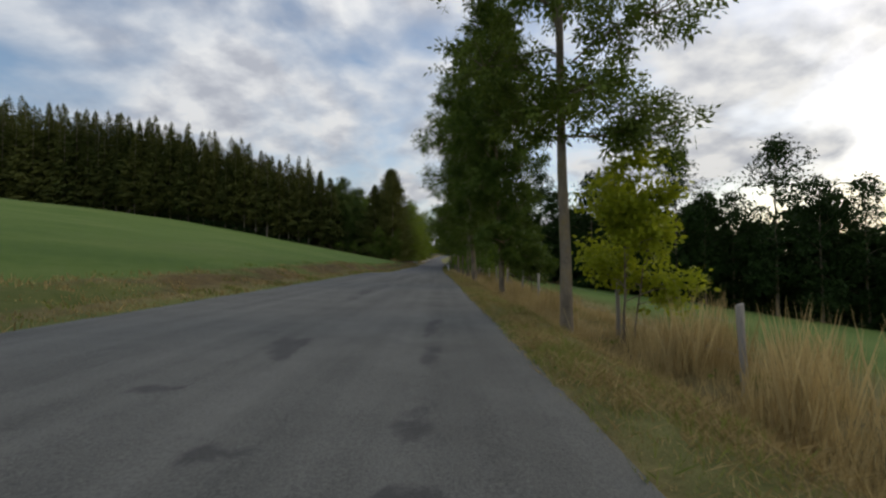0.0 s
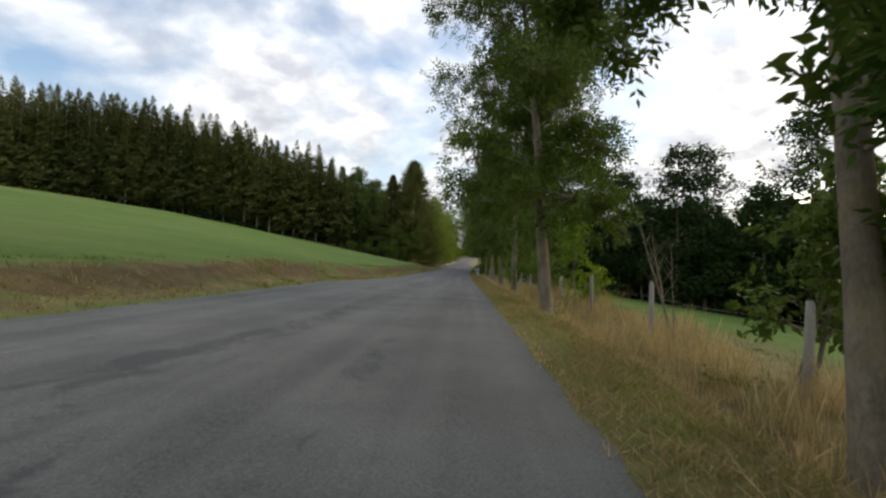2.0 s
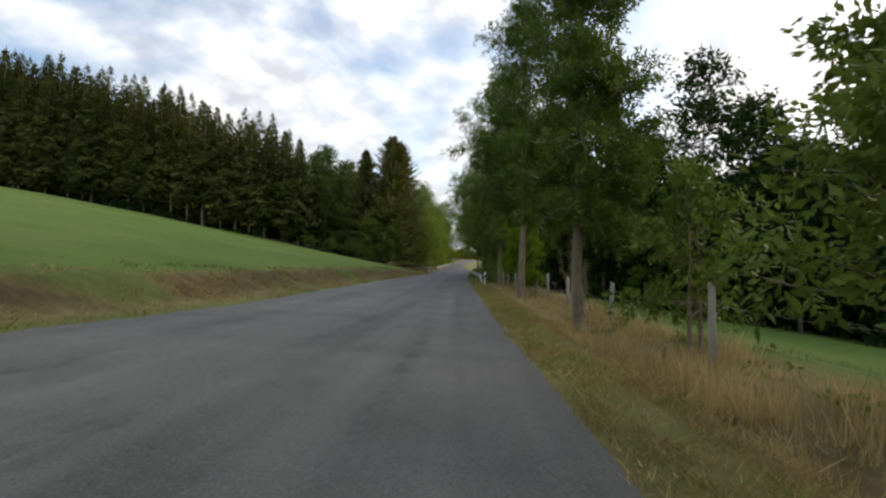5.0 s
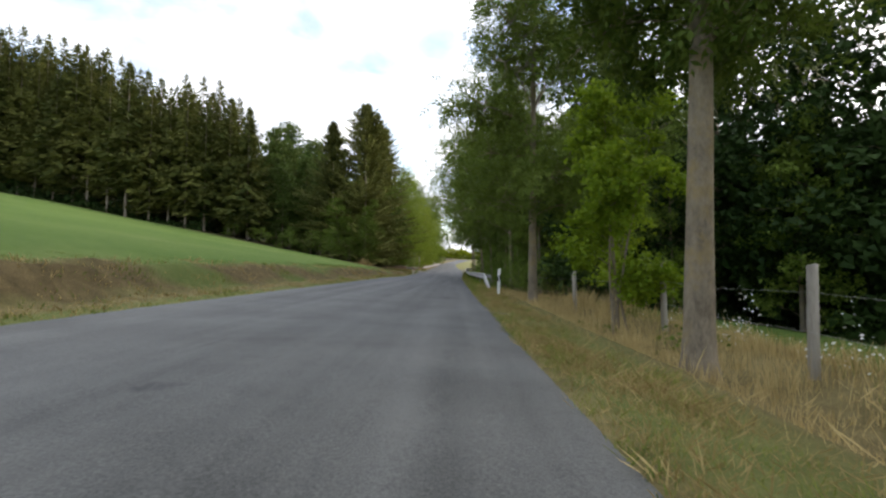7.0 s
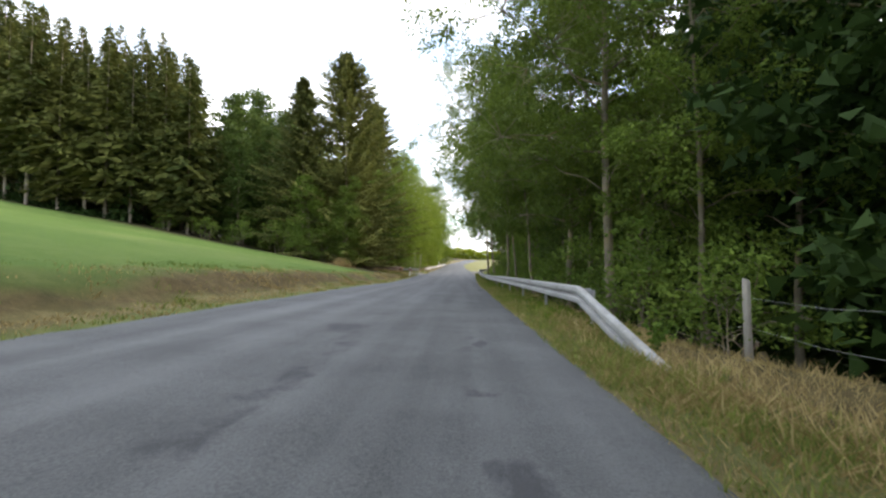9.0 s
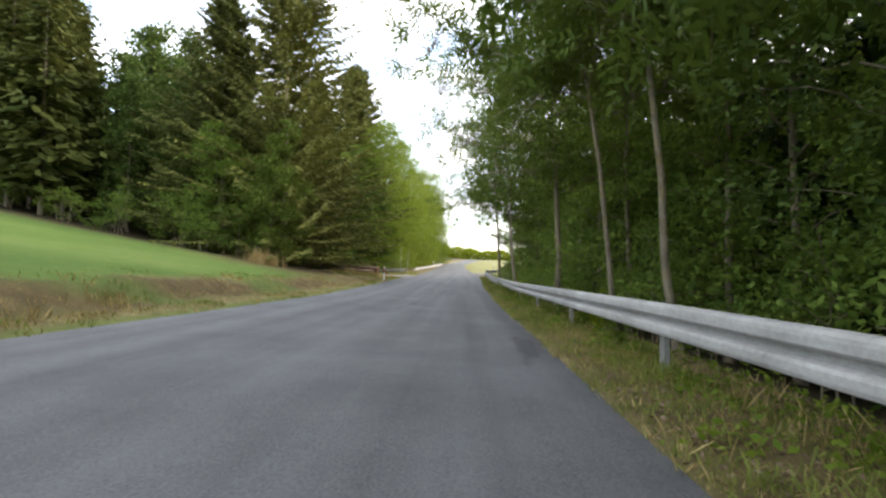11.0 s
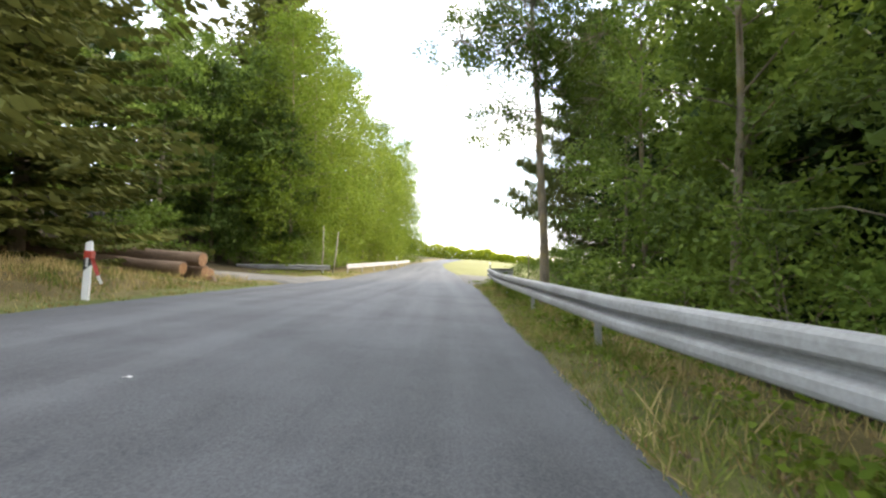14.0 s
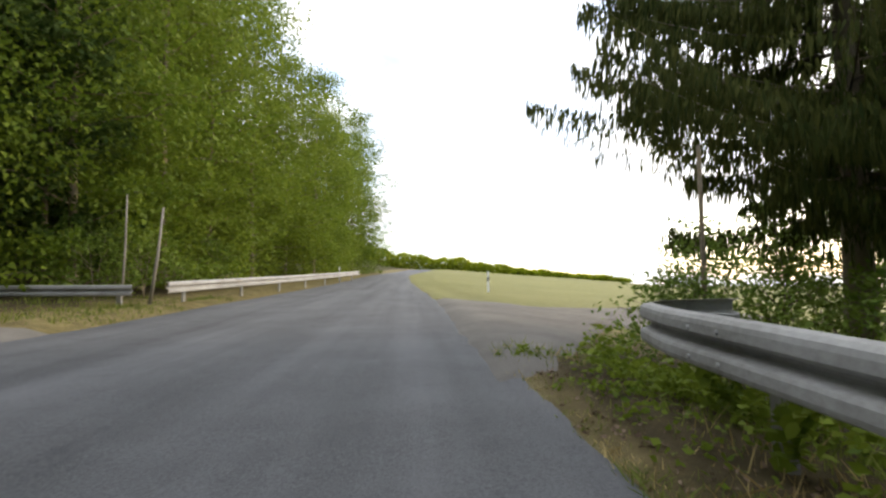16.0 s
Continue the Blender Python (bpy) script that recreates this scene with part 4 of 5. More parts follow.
SUNNY = Kinds([broadleaf("broadleaf_tree", rng, hh, bb, rr, 0.15, 24000, 0.21, M_LEAF_SUN, limbs=40, full=0.95, top=0.5, rise=-2, low=0.8, lobe=0.42) for hh, bb, rr in ((19, 0.6, 4.0), (21, 0.8, 4.3), (17, 0.4, 3.8))],
              label="full green broad-leaved tree at the road's bend", **WTAG)
BUSH = Kinds([broadleaf("bush", rng, hh, 0.1, rr, 0.02, nn, 0.115, M_LEAF_DARK, limbs=18, full=0.9, stems=3, shape="kite") for hh, rr, nn in ((2.0, 1.3, 1400), (2.8, 1.5, 1900), (1.3, 1.0, 900))],
             label="dark green bush under the trees", category="bush", group="undergrowth")

# broad-leaved trees in the field's far corner
for x, y, sz in ((-30.4, 136.0, 0.97), (-33.4, 136.6, 1.02), (-31.8, 139.6, 1.0), (-34.6, 139.8, 1.05)):
    FRONT.put(x, y, sz, rng)
for x, y, sz in ((-22.2, 139.4, 0.72), (-26.4, 139.2, 0.82), (-24.4, 143.5, 1.02), (-28.4, 141.8, 0.98), (-27.2, 147.5, 1.2), (-30.8, 149.0, 1.42), (-21.4, 144.5, 0.95), (-26.0, 154.0, 1.35), (-31.0, 156.0, 1.5)):
    CORNER.put(x, y, sz, rng)
for x, y in ((-20, 134.8), (-24, 134.5), (-28, 135), (-32, 135.4), (-18.0, 134.0), (-15.2, 133.6)):
    BUSH.put(x, y, rng.uniform(1.2, 1.8), rng)
# edge of the wood behind the right meadow
x = 8.0
while x < 80:
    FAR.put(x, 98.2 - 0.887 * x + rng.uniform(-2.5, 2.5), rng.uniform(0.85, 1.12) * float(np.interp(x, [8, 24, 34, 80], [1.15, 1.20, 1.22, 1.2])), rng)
    x += rng.uniform(2.3, 3.6)


def behind_meadow(n):
    x = rng.uniform(10, 90, n)
    return x, 98.2 - 0.887 * x + rng.uniform(3.5, 11, n), rng.uniform(0, 1, n) ** 0.8 * np.interp(x, [10, 30], [10.5, 15.0]) * (0.8 + 0.2 * np.sin(x * 0.9) * np.sin(x * 0.37))


# leaf mass that closes sky gaps, dark with the wood's painted shade
thicket("wood_interior", rng, 30000, 1.1, behind_meadow, M_LEAF_SHADE, "leaf filling of the broad-leaved wood in painted shade")


def meadow_edge(n):
    x = rng.uniform(8, 88, n)
    return x, 98.2 - 0.887 * x + rng.uniform(-0.5, 7, n), rng.uniform(0, 1, n) ** 1.3 * 3.2


# undergrowth, too, has its shade painted into the leaf colour
thicket("undergrowth", rng, 6000, 0.7, meadow_edge, M_LEAF_SHADE, "undergrowth along the edge of the wood in painted shade")
for x, y, sz in ((9.6, 149.5, 0.85), (12.0, 152.5, 0.95), (12.0, 157.0, 0.9), (13.0, 162.0, 0.85)):
    MID.put(x, y, sz, rng)
for x, y, sz in ((6.6, 96.0, 0.95), (7.4, 92.6, 0.9), (9.4, 89.4, 0.75)):
    NEAR.put(x, y, sz, rng)
for x, y, sz in ((9.8, 93.5, 0.95), (13.0, 86.0, 0.8), (9.2, 97.5, 1.0)):
    MID.put(x, y, sz, rng)
for x, y, sz in ((12.0, 90.5, 0.95), (16.0, 84.5, 0.75), (20.0, 79.5, 0.75), (15.5, 89.0, 0.85), (18.5, 83.5, 0.75)):
    FAR.put(x, y, sz, rng)
# wood beside the guardrail
y = 95.5
while y < 146:
    NEAR.put(4.3 + rng.uniform(-0.5, 0.6), y, rng.uniform(0.8, 1.0), rng)
    y += rng.uniform(3.8, 5.2)
y = 94.0
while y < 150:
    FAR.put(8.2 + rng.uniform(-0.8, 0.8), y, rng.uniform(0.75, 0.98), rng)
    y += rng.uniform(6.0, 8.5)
for k in range(4):
    MID.put(6.4 + rng.uniform(-0.4, 0.4), 109 + k * 8 + rng.uniform(-1, 1), rng.uniform(0.8, 0.95), rng)
for k in range(26):
    y = 93 + k * 2.35 + rng.uniform(-0.6, 0.6)
    BUSH.put(3.2 + rng.uniform(-0.15, 0.6), y, rng.uniform(0.8, 1.1), rng)


def behind_rail(n):
    y = rng.uniform(94, 156, n)
    return rng.uniform(7.5, 12, n) + np.maximum(y - 148, 0) * 0.6, y, rng.uniform(0, 1, n) ** 0.8 * np.interp(y, [94, 104, 112], [15, 14, 10]) * (0.85 + 0.15 * np.sin(y * 0.8))


# fills the gaps behind the guardrail trees; its dark leaf colour paints the shade
thicket("wood_interior", rng, 20000, 0.95, behind_rail, M_LEAF_SHADE, "leaf filling of the wood beside the road in painted shade")
for x, y, sz in ((5.4, 148.6, 0.9), (7.0, 150.6, 0.95), (5.9, 127.4, 1.0), (7.6, 130.6, 1.0)):
    NEAR.put(x, y, sz, rng)
for x, y, sz in ((6.0, 118.0, 0.9), (6.3, 124.0, 0.9), (5.6, 113.0, 0.85), (6.4, 136.8, 0.95), (5.9, 142.2, 1.0), (6.8, 132.6, 0.95)):
    MID.put(x, y, sz, rng)
# single trunks close behind the guardrail
for x, y, hgt, bole, rad, r0, lean in ((1.95, 113.0, 15, 4.5, 3.4, 0.06, (-0.10, 0.0)), (1.95, 119.4, 15, 3.8, 4.1, 0.105, (0, 0)), (1.95, 131.6, 16, 4.2, 4.4, 0.105, (-0.04, 0.09)),
                                       (2.0, 145.2, 16, 5.2, 3.5, 0.14, (-0.04, 0)), (2.9, 98.0, 16, 3.0, 4.2, 0.15, (-0.02, 0)), (3.1, 104.5, 15, 3.0, 3.8, 0.13, (0, 0)), (2.75, 111.9, 14, 5.6, 2.6, 0.085, (-0.07, 0.02))):
    t = broadleaf("ash_tree", rng, hgt, bole, rad, r0, 10000 if y < 106 else 7000, 0.25, M_LEAF, limbs=30, own_limbs=True, lean=lean, full=0.8, shape="pinnate", rise=6, low=0.8, lobe=0.38, bias=(0.0 if y in (111.9, 145.2) else -0.3, 0.0))
    place(t, x, y)
    tagged(t, "slim ash rising close behind the guardrail", "tree")
# spruce with hanging boughs beside the side track
t = bough_spruce("spruce_tree", rng, 17, 3.6, 6.4, 0.28, 0.24, 3, 3, 1.05, 130, True)
place(t, 8.0, 159.0)
tagged(t, "spruce with long hanging boughs beside the side track", "tree")
for x, y, s in ((2.9, 156.2, 0.7), (3.7, 157.0, 0.85), (6.8, 159.0, 1.2), (5.2, 154.5, 1.0), (6.3, 157.2, 1.1), (4.2, 152.0, 1.0), (7.5, 154.0, 1.2), (9.5, 157.0, 1.2)):
    BUSH.put(x, y, s, rng)
for x, y, hgt, rad, nleaf in ((11.2, 158.4, 5.4, 2.0, 6500), (10.6, 161.6, 6.0, 2.4, 6500)):
    t = broadleaf("young_tree", rng, hgt, 0.2, rad, 0.04, nleaf, 0.14, M_LEAF, limbs=30, stems=2, full=1.0, rise=-4, limb=0.01)
    place(t, x, y)
    tagged(t, "leafy young tree beside the gravel side track", "tree")
# wood on the left beyond the field and the yard
for row in range(3):
    y = 167.0 + row * 2
    while y < 215:
        (SUNNY if row == 0 else MID).put(-11.6 - row * 5 + (y - 167) * 0.10 + rng.uniform(-0.6, 0.6), y, rng.uniform(0.92, 1.05) * (1.12 if y < 185 else 1.0), rng)
        y += rng.uniform(4, 5.6)
for x, y, s in ((-19, 163, 1.2), (-24, 160, 1.3), (-28, 156, 1.3), (-24, 151, 1.2), (-33, 152, 1.25), (-21, 168, 1.3), (-19.5, 170, 1.2)):
    MID.put(x, y, s, rng)
for x, y, s in ((-16.5, 165.5, 1.0), (-14.2, 167.2, 1.05), (-12.4, 166.8, 0.8)):
    CORNER.put(x, y, s, rng)
for x, y in ((-14, 165.5), (-16.5, 164), (-20, 158.5), (-22, 154.5), (-12.5, 149.5), (-17, 150), (-10.4, 166.2), (-9.6, 167.5), (-12.2, 166.8), (-13.2, 164.8), (-15.2, 165.2), (-17.8, 162.0), (-18.6, 160.4), (-11.2, 168.4), (-10.0, 170.5), (-9.6, 173.5)):
    BUSH.put(x, y, rng.uniform(0.9, 1.4), rng)


def behind_yard(n):
    y = rng.uniform(150, 215, n)
    return -25 - rng.uniform(0, 10, n) + np.maximum(y - 175, 0) * 0.1, y, rng.uniform(0, 1, n) ** 0.8 * 17


# another dark filling, coloured as the shade behind the yard's trees
thicket("wood_interior", rng, 11000, 1.0, behind_yard, M_LEAF_SHADE, "leaf filling of the wood beyond the yard in painted shade")
# far hedge along the ridge
def ridge(n):
    x = rng.uniform(-60, 60, n)
    return x, 300 - np.abs(x) * 0.2 + rng.uniform(-4, 4, n), rng.uniform(0, 1, n) * np.interp(x, [-60, 0, 30, 60], [7, 5, 2.5, 1.2]) * (0.85 + 0.15 * np.sin(x * 0.8) * np.sin(x * 0.31))


# pale leaf colour stands in for haze over the far hedge
thicket("far_hedge", rng, 14000, 0.9, ridge, M_LEAF_YELLOW, "far green hedge along the ridge")


# ================= barrier =================
def box(bm, x0, y0, z0, x1, y1, z1, bevel=0.0):
    r = bmesh.ops.create_cube(bm, size=1.0)
    bmesh.ops.scale(bm, vec=(x1 - x0, y1 - y0, z1 - z0), verts=r["verts"])
    bmesh.ops.translate(bm, vec=((x0 + x1) / 2, (y0 + y1) / 2, (z0 + z1) / 2), verts=r["verts"])
    if bevel:
        es = list({e for v in r["verts"] for e in v.link_edges})
        bmesh.ops.bevel(bm, geom=es, offset=bevel, segments=2, affect="EDGES", profile=0.5)
    return bm


def rail_profile():
    """W-beam section: outward offset and height above the ground."""
    return [(0.0, 0.44), (0.05, 0.446), (0.076, 0.460), (0.084, 0.485), (0.084, 0.532), (0.075, 0.552), (0.022, 0.568), (0.004, 0.582), (0.0, 0.597), (0.004, 0.612), (0.022, 0.622), (0.074, 0.632),
            (0.084, 0.648), (0.084, 0.695), (0.078, 0.722), (0.055, 0.742), (0.0, 0.75)]


def guardrail(name, pts, side, label, posts, drop=(), height=0.0, back=0.3):
    """A steel barrier along ground points; side +1: its face looks to -x. posts: distances along it; drop: lowering of each point."""
    root = new(name)
    prof = rail_profile()
    n = len(prof)
    v, f, ends = [], [], []
    for i, (x, y) in enumerate(pts):
        a, b = pts[max(i - 1, 0)], pts[min(i + 1, len(pts) - 1)]
        d = Vector((b[0] - a[0], b[1] - a[1])).normalized()
        nx, ny = -d.y * side, d.x * side
        z = float(ROAD_Z(y)) + height + float(np.interp(y, [88, 130, 146, 152], [-0.04, -0.05, -0.06, 0.02])) - (drop[i] if i < len(drop) else 0)
        ends.append((x, y, z, nx, ny))
        for o, h in prof:
            v.append((x + nx * o, y + ny * o, z + h))
    for i in range(len(pts) - 1):
        for k in range(n - 1):
            f.append((i * n + k, i * n + k + 1, (i + 1) * n + k + 1, (i + 1) * n + k))
    beam = part("beam", mesh_of("beam", v, f, M_STEEL, smooth=False), None, root)
    md = beam.modifiers.new("thick", "SOLIDIFY")
    md.thickness, md.offset = 0.005, -side
    # posts of C section, set back behind a spacer, and bolts at the joints
    pm = bmesh.new()
    box(pm, back, -0.07, -1.0, back + 0.006, 0.07, 0.66)
    box(pm, back + 0.006, -0.07, -1.0, back + 0.055, -0.064, 0.66)
    box(pm, back + 0.006, 0.064, -1.0, back + 0.055, 0.07, 0.66)
    pme = bpy.data.meshes.new("post")
    pm.to_mesh(pme)
    pme.materials.append(M_STEEL)
    sm = bmesh.new()
    box(sm, 0.0, -0.03, 0.50, back, -0.024, 0.69)
    box(sm, 0.0, 0.024, 0.50, back, 0.03, 0.69)
    box(sm, 0.0, -0.024, 0.50, 0.006, 0.024, 0.69)
    sme = bpy.data.meshes.new("spacer")
    sm.to_mesh(sme)
    sme.materials.append(M_STEEL)
    bm = bmesh.new()
    bmesh.ops.create_cone(bm, cap_ends=True, segments=8, radius1=0.017, radius2=0.012, depth=0.016, matrix=Matrix.Rotation(radians(-90), 4, "Y"))
    bme = bpy.data.meshes.new("bolt")
    bm.to_mesh(bme)
    bme.materials.append(M_STEEL)
    run, at = 0.0, []
    for i in range(1, len(ends)):
        step = math.dist(ends[i][:2], ends[i - 1][:2])
        for goal in posts:
            if run < goal <= run + step:
                at.append((i, (goal - run) / step))
        run += step
    for i, u in at:
        x, y, z, nx, ny = (ends[i - 1][k] * (1 - u) + ends[i][k] * u for k in range(5))
        if i < len(drop) and drop[i] > 0.25:
            continue
        ang = math.degrees(math.atan2(-ny, -nx))
        p = part("post", pme, None, root)
        p.matrix_basis = pose(x - nx * 0.008, y - ny * 0.008, z, 0, 0, ang)
        p = part("spacer", sme, None, root)
        p.matrix_basis = pose(x - nx * 0.008, y - ny * 0.008, z, 0, 0, ang)
        for h in (0.505, 0.67):
            for off in (-0.16, 0.16):
                b = part("bolt", bme, None, beam)
                b.matrix_basis = pose(x + nx * 0.088 - ny * off, y + ny * 0.088 + nx * off, z + h, 0, 0, ang)
    return tagged(root, label, "guardrail")


RAIL_X = curve([88, 93, 107, 117, 127, 136, 148, 152, 153.4], [1.0, 0.9, 0.74, 0.80, 0.84, 0.80, 0.95, 1.1, 1.22])
pts = [(float(RAIL_X(y)), float(y)) for y in np.arange(89.1, 153.3, 0.5)] + [(1.35, 153.75), (1.6, 154.05), (1.95, 154.2), (2.4, 154.25)]
guardrail("guardrail", pts, 1, "weathered galvanised steel guardrail along the verge", [152.6 - 89.1 - 4.92 * k for k in range(13)], drop=[0.80 - 0.1 * i for i in range(8)])
lp = [(-7.0 + (y - 163.6) * 0.085, float(y)) for y in np.arange(163.6, 190, 0.8)]
guardrail("guardrail", lp, -1, "pale steel guardrail on the far side of the road", [1.5 + 4 * k for k in range(7)])
guardrail("guardrail", [(-8.2 - k * 0.7, 164.3 + 0.05 * k) for k in range(10)], 1, "grey steel guardrail turning off into the yard", [0.6, 4.6], height=-0.1)


# ================= side tracks =================
def sheet(name, xs, near, far, mat, label, lift=0.07, category="track"):
    """A loose surface laid over the land between two borders, near(x) and far(x), with a ragged rim."""
    rng2 = np.random.default_rng(len(label))
    X, K = np.meshgrid(xs, np.linspace(0, 1, 24))
    Y = near(X) + (far(X) - near(X)) * K
    Z = land(X, Y)
    rim = np.zeros_like(X, bool)
    rim[0], rim[-1], rim[:, 0], rim[:, -1] = True, True, True, True
    Z = np.where((X > LEFT_EDGE(Y)) & (X < RIGHT_EDGE(Y)), road_level(X, Y) - 0.03, Z + lift) - rim * 0.12
    X = X + rng2.normal(size=X.shape) * 0.05
    Y = Y + rng2.normal(size=Y.shape) * 0.05
    v = np.stack([X, Y, Z], -1).reshape(-1, 3)
    i = np.arange(X.size).reshape(X.shape)
    f = np.stack([i[:-1, :-1], i[:-1, 1:], i[1:, 1:], i[1:, :-1]], -1).reshape(-1, 4)
    return tagged(new(name, mesh_of(name, v, f.tolist(), mat, smooth=True)), label, category, kind="structure")


sheet("yard", np.arange(-15, -5.8, 0.5), curve([-15, 0], [151.0, 151.0]), curve([-15, -6], [157.2, 159.4]), M_GRAVEL, "grey gravel yard opening off the road")
sheet("side_track", np.arange(-0.2, 14, 0.4), curve([0, 1, 2, 4.3, 14], [153.8, 154.9, 157.4, 162.2, 169]), curve([0, 2, 3.3, 7.5, 14], [168, 166.2, 165.4, 168.4, 174]), M_GRAVEL, "grey gravel track joining the road")


# ================= marker posts =================
def marker_post(x, y, label, z=None, tape=False, yaw=0.0, lean=0.0, tall=1.0):
    """White roadside marker: tapered body with slanted cap, slanted black band and a reflector."""
    root = new("marker_post")
    bm = bmesh.new()
    box(bm, -0.06, -0.05, -0.3, 0.06, 0.05, tall)
    for v in bm.verts:
        if v.co.z > 0.5:
            v.co.z += 0.35 * v.co.x + (0.03 if v.co.y < 0 else -0.02)
        if v.co.y > 0:
            v.co.x *= 0.55
    bmesh.ops.bevel(bm, geom=list(bm.edges), offset=0.012, segments=2, affect="EDGES", profile=0.5)
    body = part("body", bm, M_WHITE, root)
    bm = bmesh.new()
    box(bm, -0.063, -0.053, 0.55, 0.063, 0.045, 0.76)
    for v in bm.verts:
        v.co.z += 0.9 * v.co.x
        if v.co.y > 0:
            v.co.x *= 0.6
    part("band", bm, M_BLACK, root, "slanted black band")
    bm = bmesh.new()
    box(bm, -0.022, -0.060, 0.57, 0.022, -0.050, 0.75, 0.003)
    part("reflector", bm, M_REFLECT, root, "grey upright reflector")
    if tape:
        rng3 = np.random.default_rng(9)
        bm = bmesh.new()
        box(bm, -0.068, -0.06, 0.72, 0.068, 0.055, 0.86, 0.01)
        part("tape", bm, M_RED, root, "red and white barrier tape wound round")
        for a, (z0, z1, m) in enumerate(((0.72, 0.55, M_RED), (0.55, 0.42, M_RED), (0.42, 0.28, M_WHITE))):
            vv, ff = [], []
            for k in range(5):
                u = k / 4
                zz = z0 + (z1 - z0) * u
                xx = 0.07 + 0.45 * (0.72 - zz) + 0.012 * math.sin(9 * zz)
                vv += [(xx, -0.07, zz), (xx + 0.055, -0.06 + 0.02 * math.sin(14 * zz), zz + 0.02)]
                if k:
                    ff.append((2 * k - 2, 2 * k - 1, 2 * k + 1, 2 * k))
            st = part("tape_end", mesh_of("tape_end", vv, ff, m), None, root)
            st.modifiers.new("thick", "SOLIDIFY").thickness = 0.002
    root.matrix_basis = pose(x, y, zland(x, y) if z is None else z, 0, lean, yaw)
    return tagged(root, label, "marker post")


marker_post(0.97, 85.5, "white roadside marker post with black band", lean=2.0)
marker_post(-7.1, 140.3, "white marker post wound with red and white tape", tape=True, lean=2.0, tall=1.0)
marker_post(3.3, 175.0, "white roadside marker post beside the side field")
marker_post(-6.1, 189.0, "white roadside marker post at the crest")


# ================= fence =================
def fence_post(x, y, tall, lean, yaw):
    """Weathered split-wood post with an uneven, worn top."""
    rng4 = np.random.default_rng(int(y * 10))
    bm = bmesh.new()
    bmesh.ops.create_cone(bm, cap_ends=True, segments=9, radius1=0.062, radius2=0.055, depth=tall + 0.4, matrix=Matrix.Translation((0, 0, tall / 2 - 0.2)))
    r = bmesh.ops.bisect_plane(bm, geom=bm.verts[:] + bm.edges[:] + bm.faces[:], plane_co=(0, 0, tall * 0.45), plane_no=(0, 0, 1))
    for v in bm.verts:
        v.co.x += rng4.normal() * 0.006
        v.co.y += rng4.normal() * 0.006
        if v.co.z > tall * 0.9:
            v.co.z += 0.5 * v.co.x + rng4.normal() * 0.01
    bmesh.ops.bevel(bm, geom=[e for e in bm.edges if min(v.co.z for v in e.verts) > tall * 0.9], offset=0.008, segments=1, affect="EDGES")
    ob = part("fence_post", bm, M_POSTWOOD, None, "", True)
    ob.matrix_basis = pose(x, y, zland(x, y), lean, lean * 0.6, yaw)
    return tagged(ob, "weathered grey wooden fence post in tall grass", "fence post", "posts of the meadow fence")


FENCE_X = curve([0, 25, 36, 60, 68, 76, 80.6, 87.4, 92.1, 96], [4.2, 4.2, 3.9, 3.6, 3.35, 3.5, 2.8, 2.53, 3.28, 4.4])
FENCE_Y = [7.0, 12.0, 17.1, 22.0, 26.3, 31.3, 36.3, 41.4, 46.5, 51.5, 56.5, 62.0, 67.0, 71.7, 76.0, 80.6, 87.4, 92.1, 96.0]
for k, y in enumerate(FENCE_Y):
    fence_post(float(FENCE_X(y)), y, (1.25, 1.3, 1.35, 1.2)[k % 4], ((k * 37) % 7 - 3) * 0.9, k * 50)
for h in (0.55, 1.0):
    tb = Tubes()
    wp = []
    for k, y in enumerate(FENCE_Y):
        x = float(FENCE_X(y)) - 0.07
        wp.append((x, y, zland(x, y) + h))
        if k + 1 < len(FENCE_Y):
            y2 = (y + FENCE_Y[k + 1]) / 2
            x2 = float(FENCE_X(y2)) - 0.07
            wp.append((x2, y2, (zland(x, y) + zland(float(FENCE_X(FENCE_Y[k + 1])), FENCE_Y[k + 1])) / 2 + h - 0.05))
    tb.add(wp, [0.0022] * len(wp), 4)
    tagged(part("fence_wire", tb.mesh("fence_wire", M_STEEL), None), "thin wire strung along the fence posts", "wire")


# ================= logs =================
def log(x, y, z, length, r, yaw, tilt, label, seed):
    """A felled trunk with bark and pale cut ends; it lies along its own x."""
    rng5 = np.random.default_rng(seed)
    root = new("log")
    rings = 12
    tb, seg = Tubes(), 14
    tb.add([(-length * k / rings, 0.02 * math.sin(k), 0.015 * math.cos(k * 1.7)) for k in range(rings + 1)], [r * (1 - 0.15 * k / rings) + rng5.normal() * 0.006 for k in range(rings + 1)], seg)
    part("bark", tb.mesh("bark", M_LOG), None, root)
    for sx, rr in ((0.004, r * 0.93), (-length - 0.004, r * 0.79)):
        bm = bmesh.new()
        bmesh.ops.create_cone(bm, cap_ends=True, segments=14, radius1=rr, radius2=rr, depth=0.012, matrix=Matrix.Translation((sx, 0, 0)) @ Matrix.Rotation(radians(90), 4, "Y"))
        part("cut_end", bm, M_LOGEND, root, "pale sawn end")
    root.matrix_basis = pose(x, y, z, 0, tilt, yaw)
    return tagged(root, label, "log", "felled logs beside the yard")


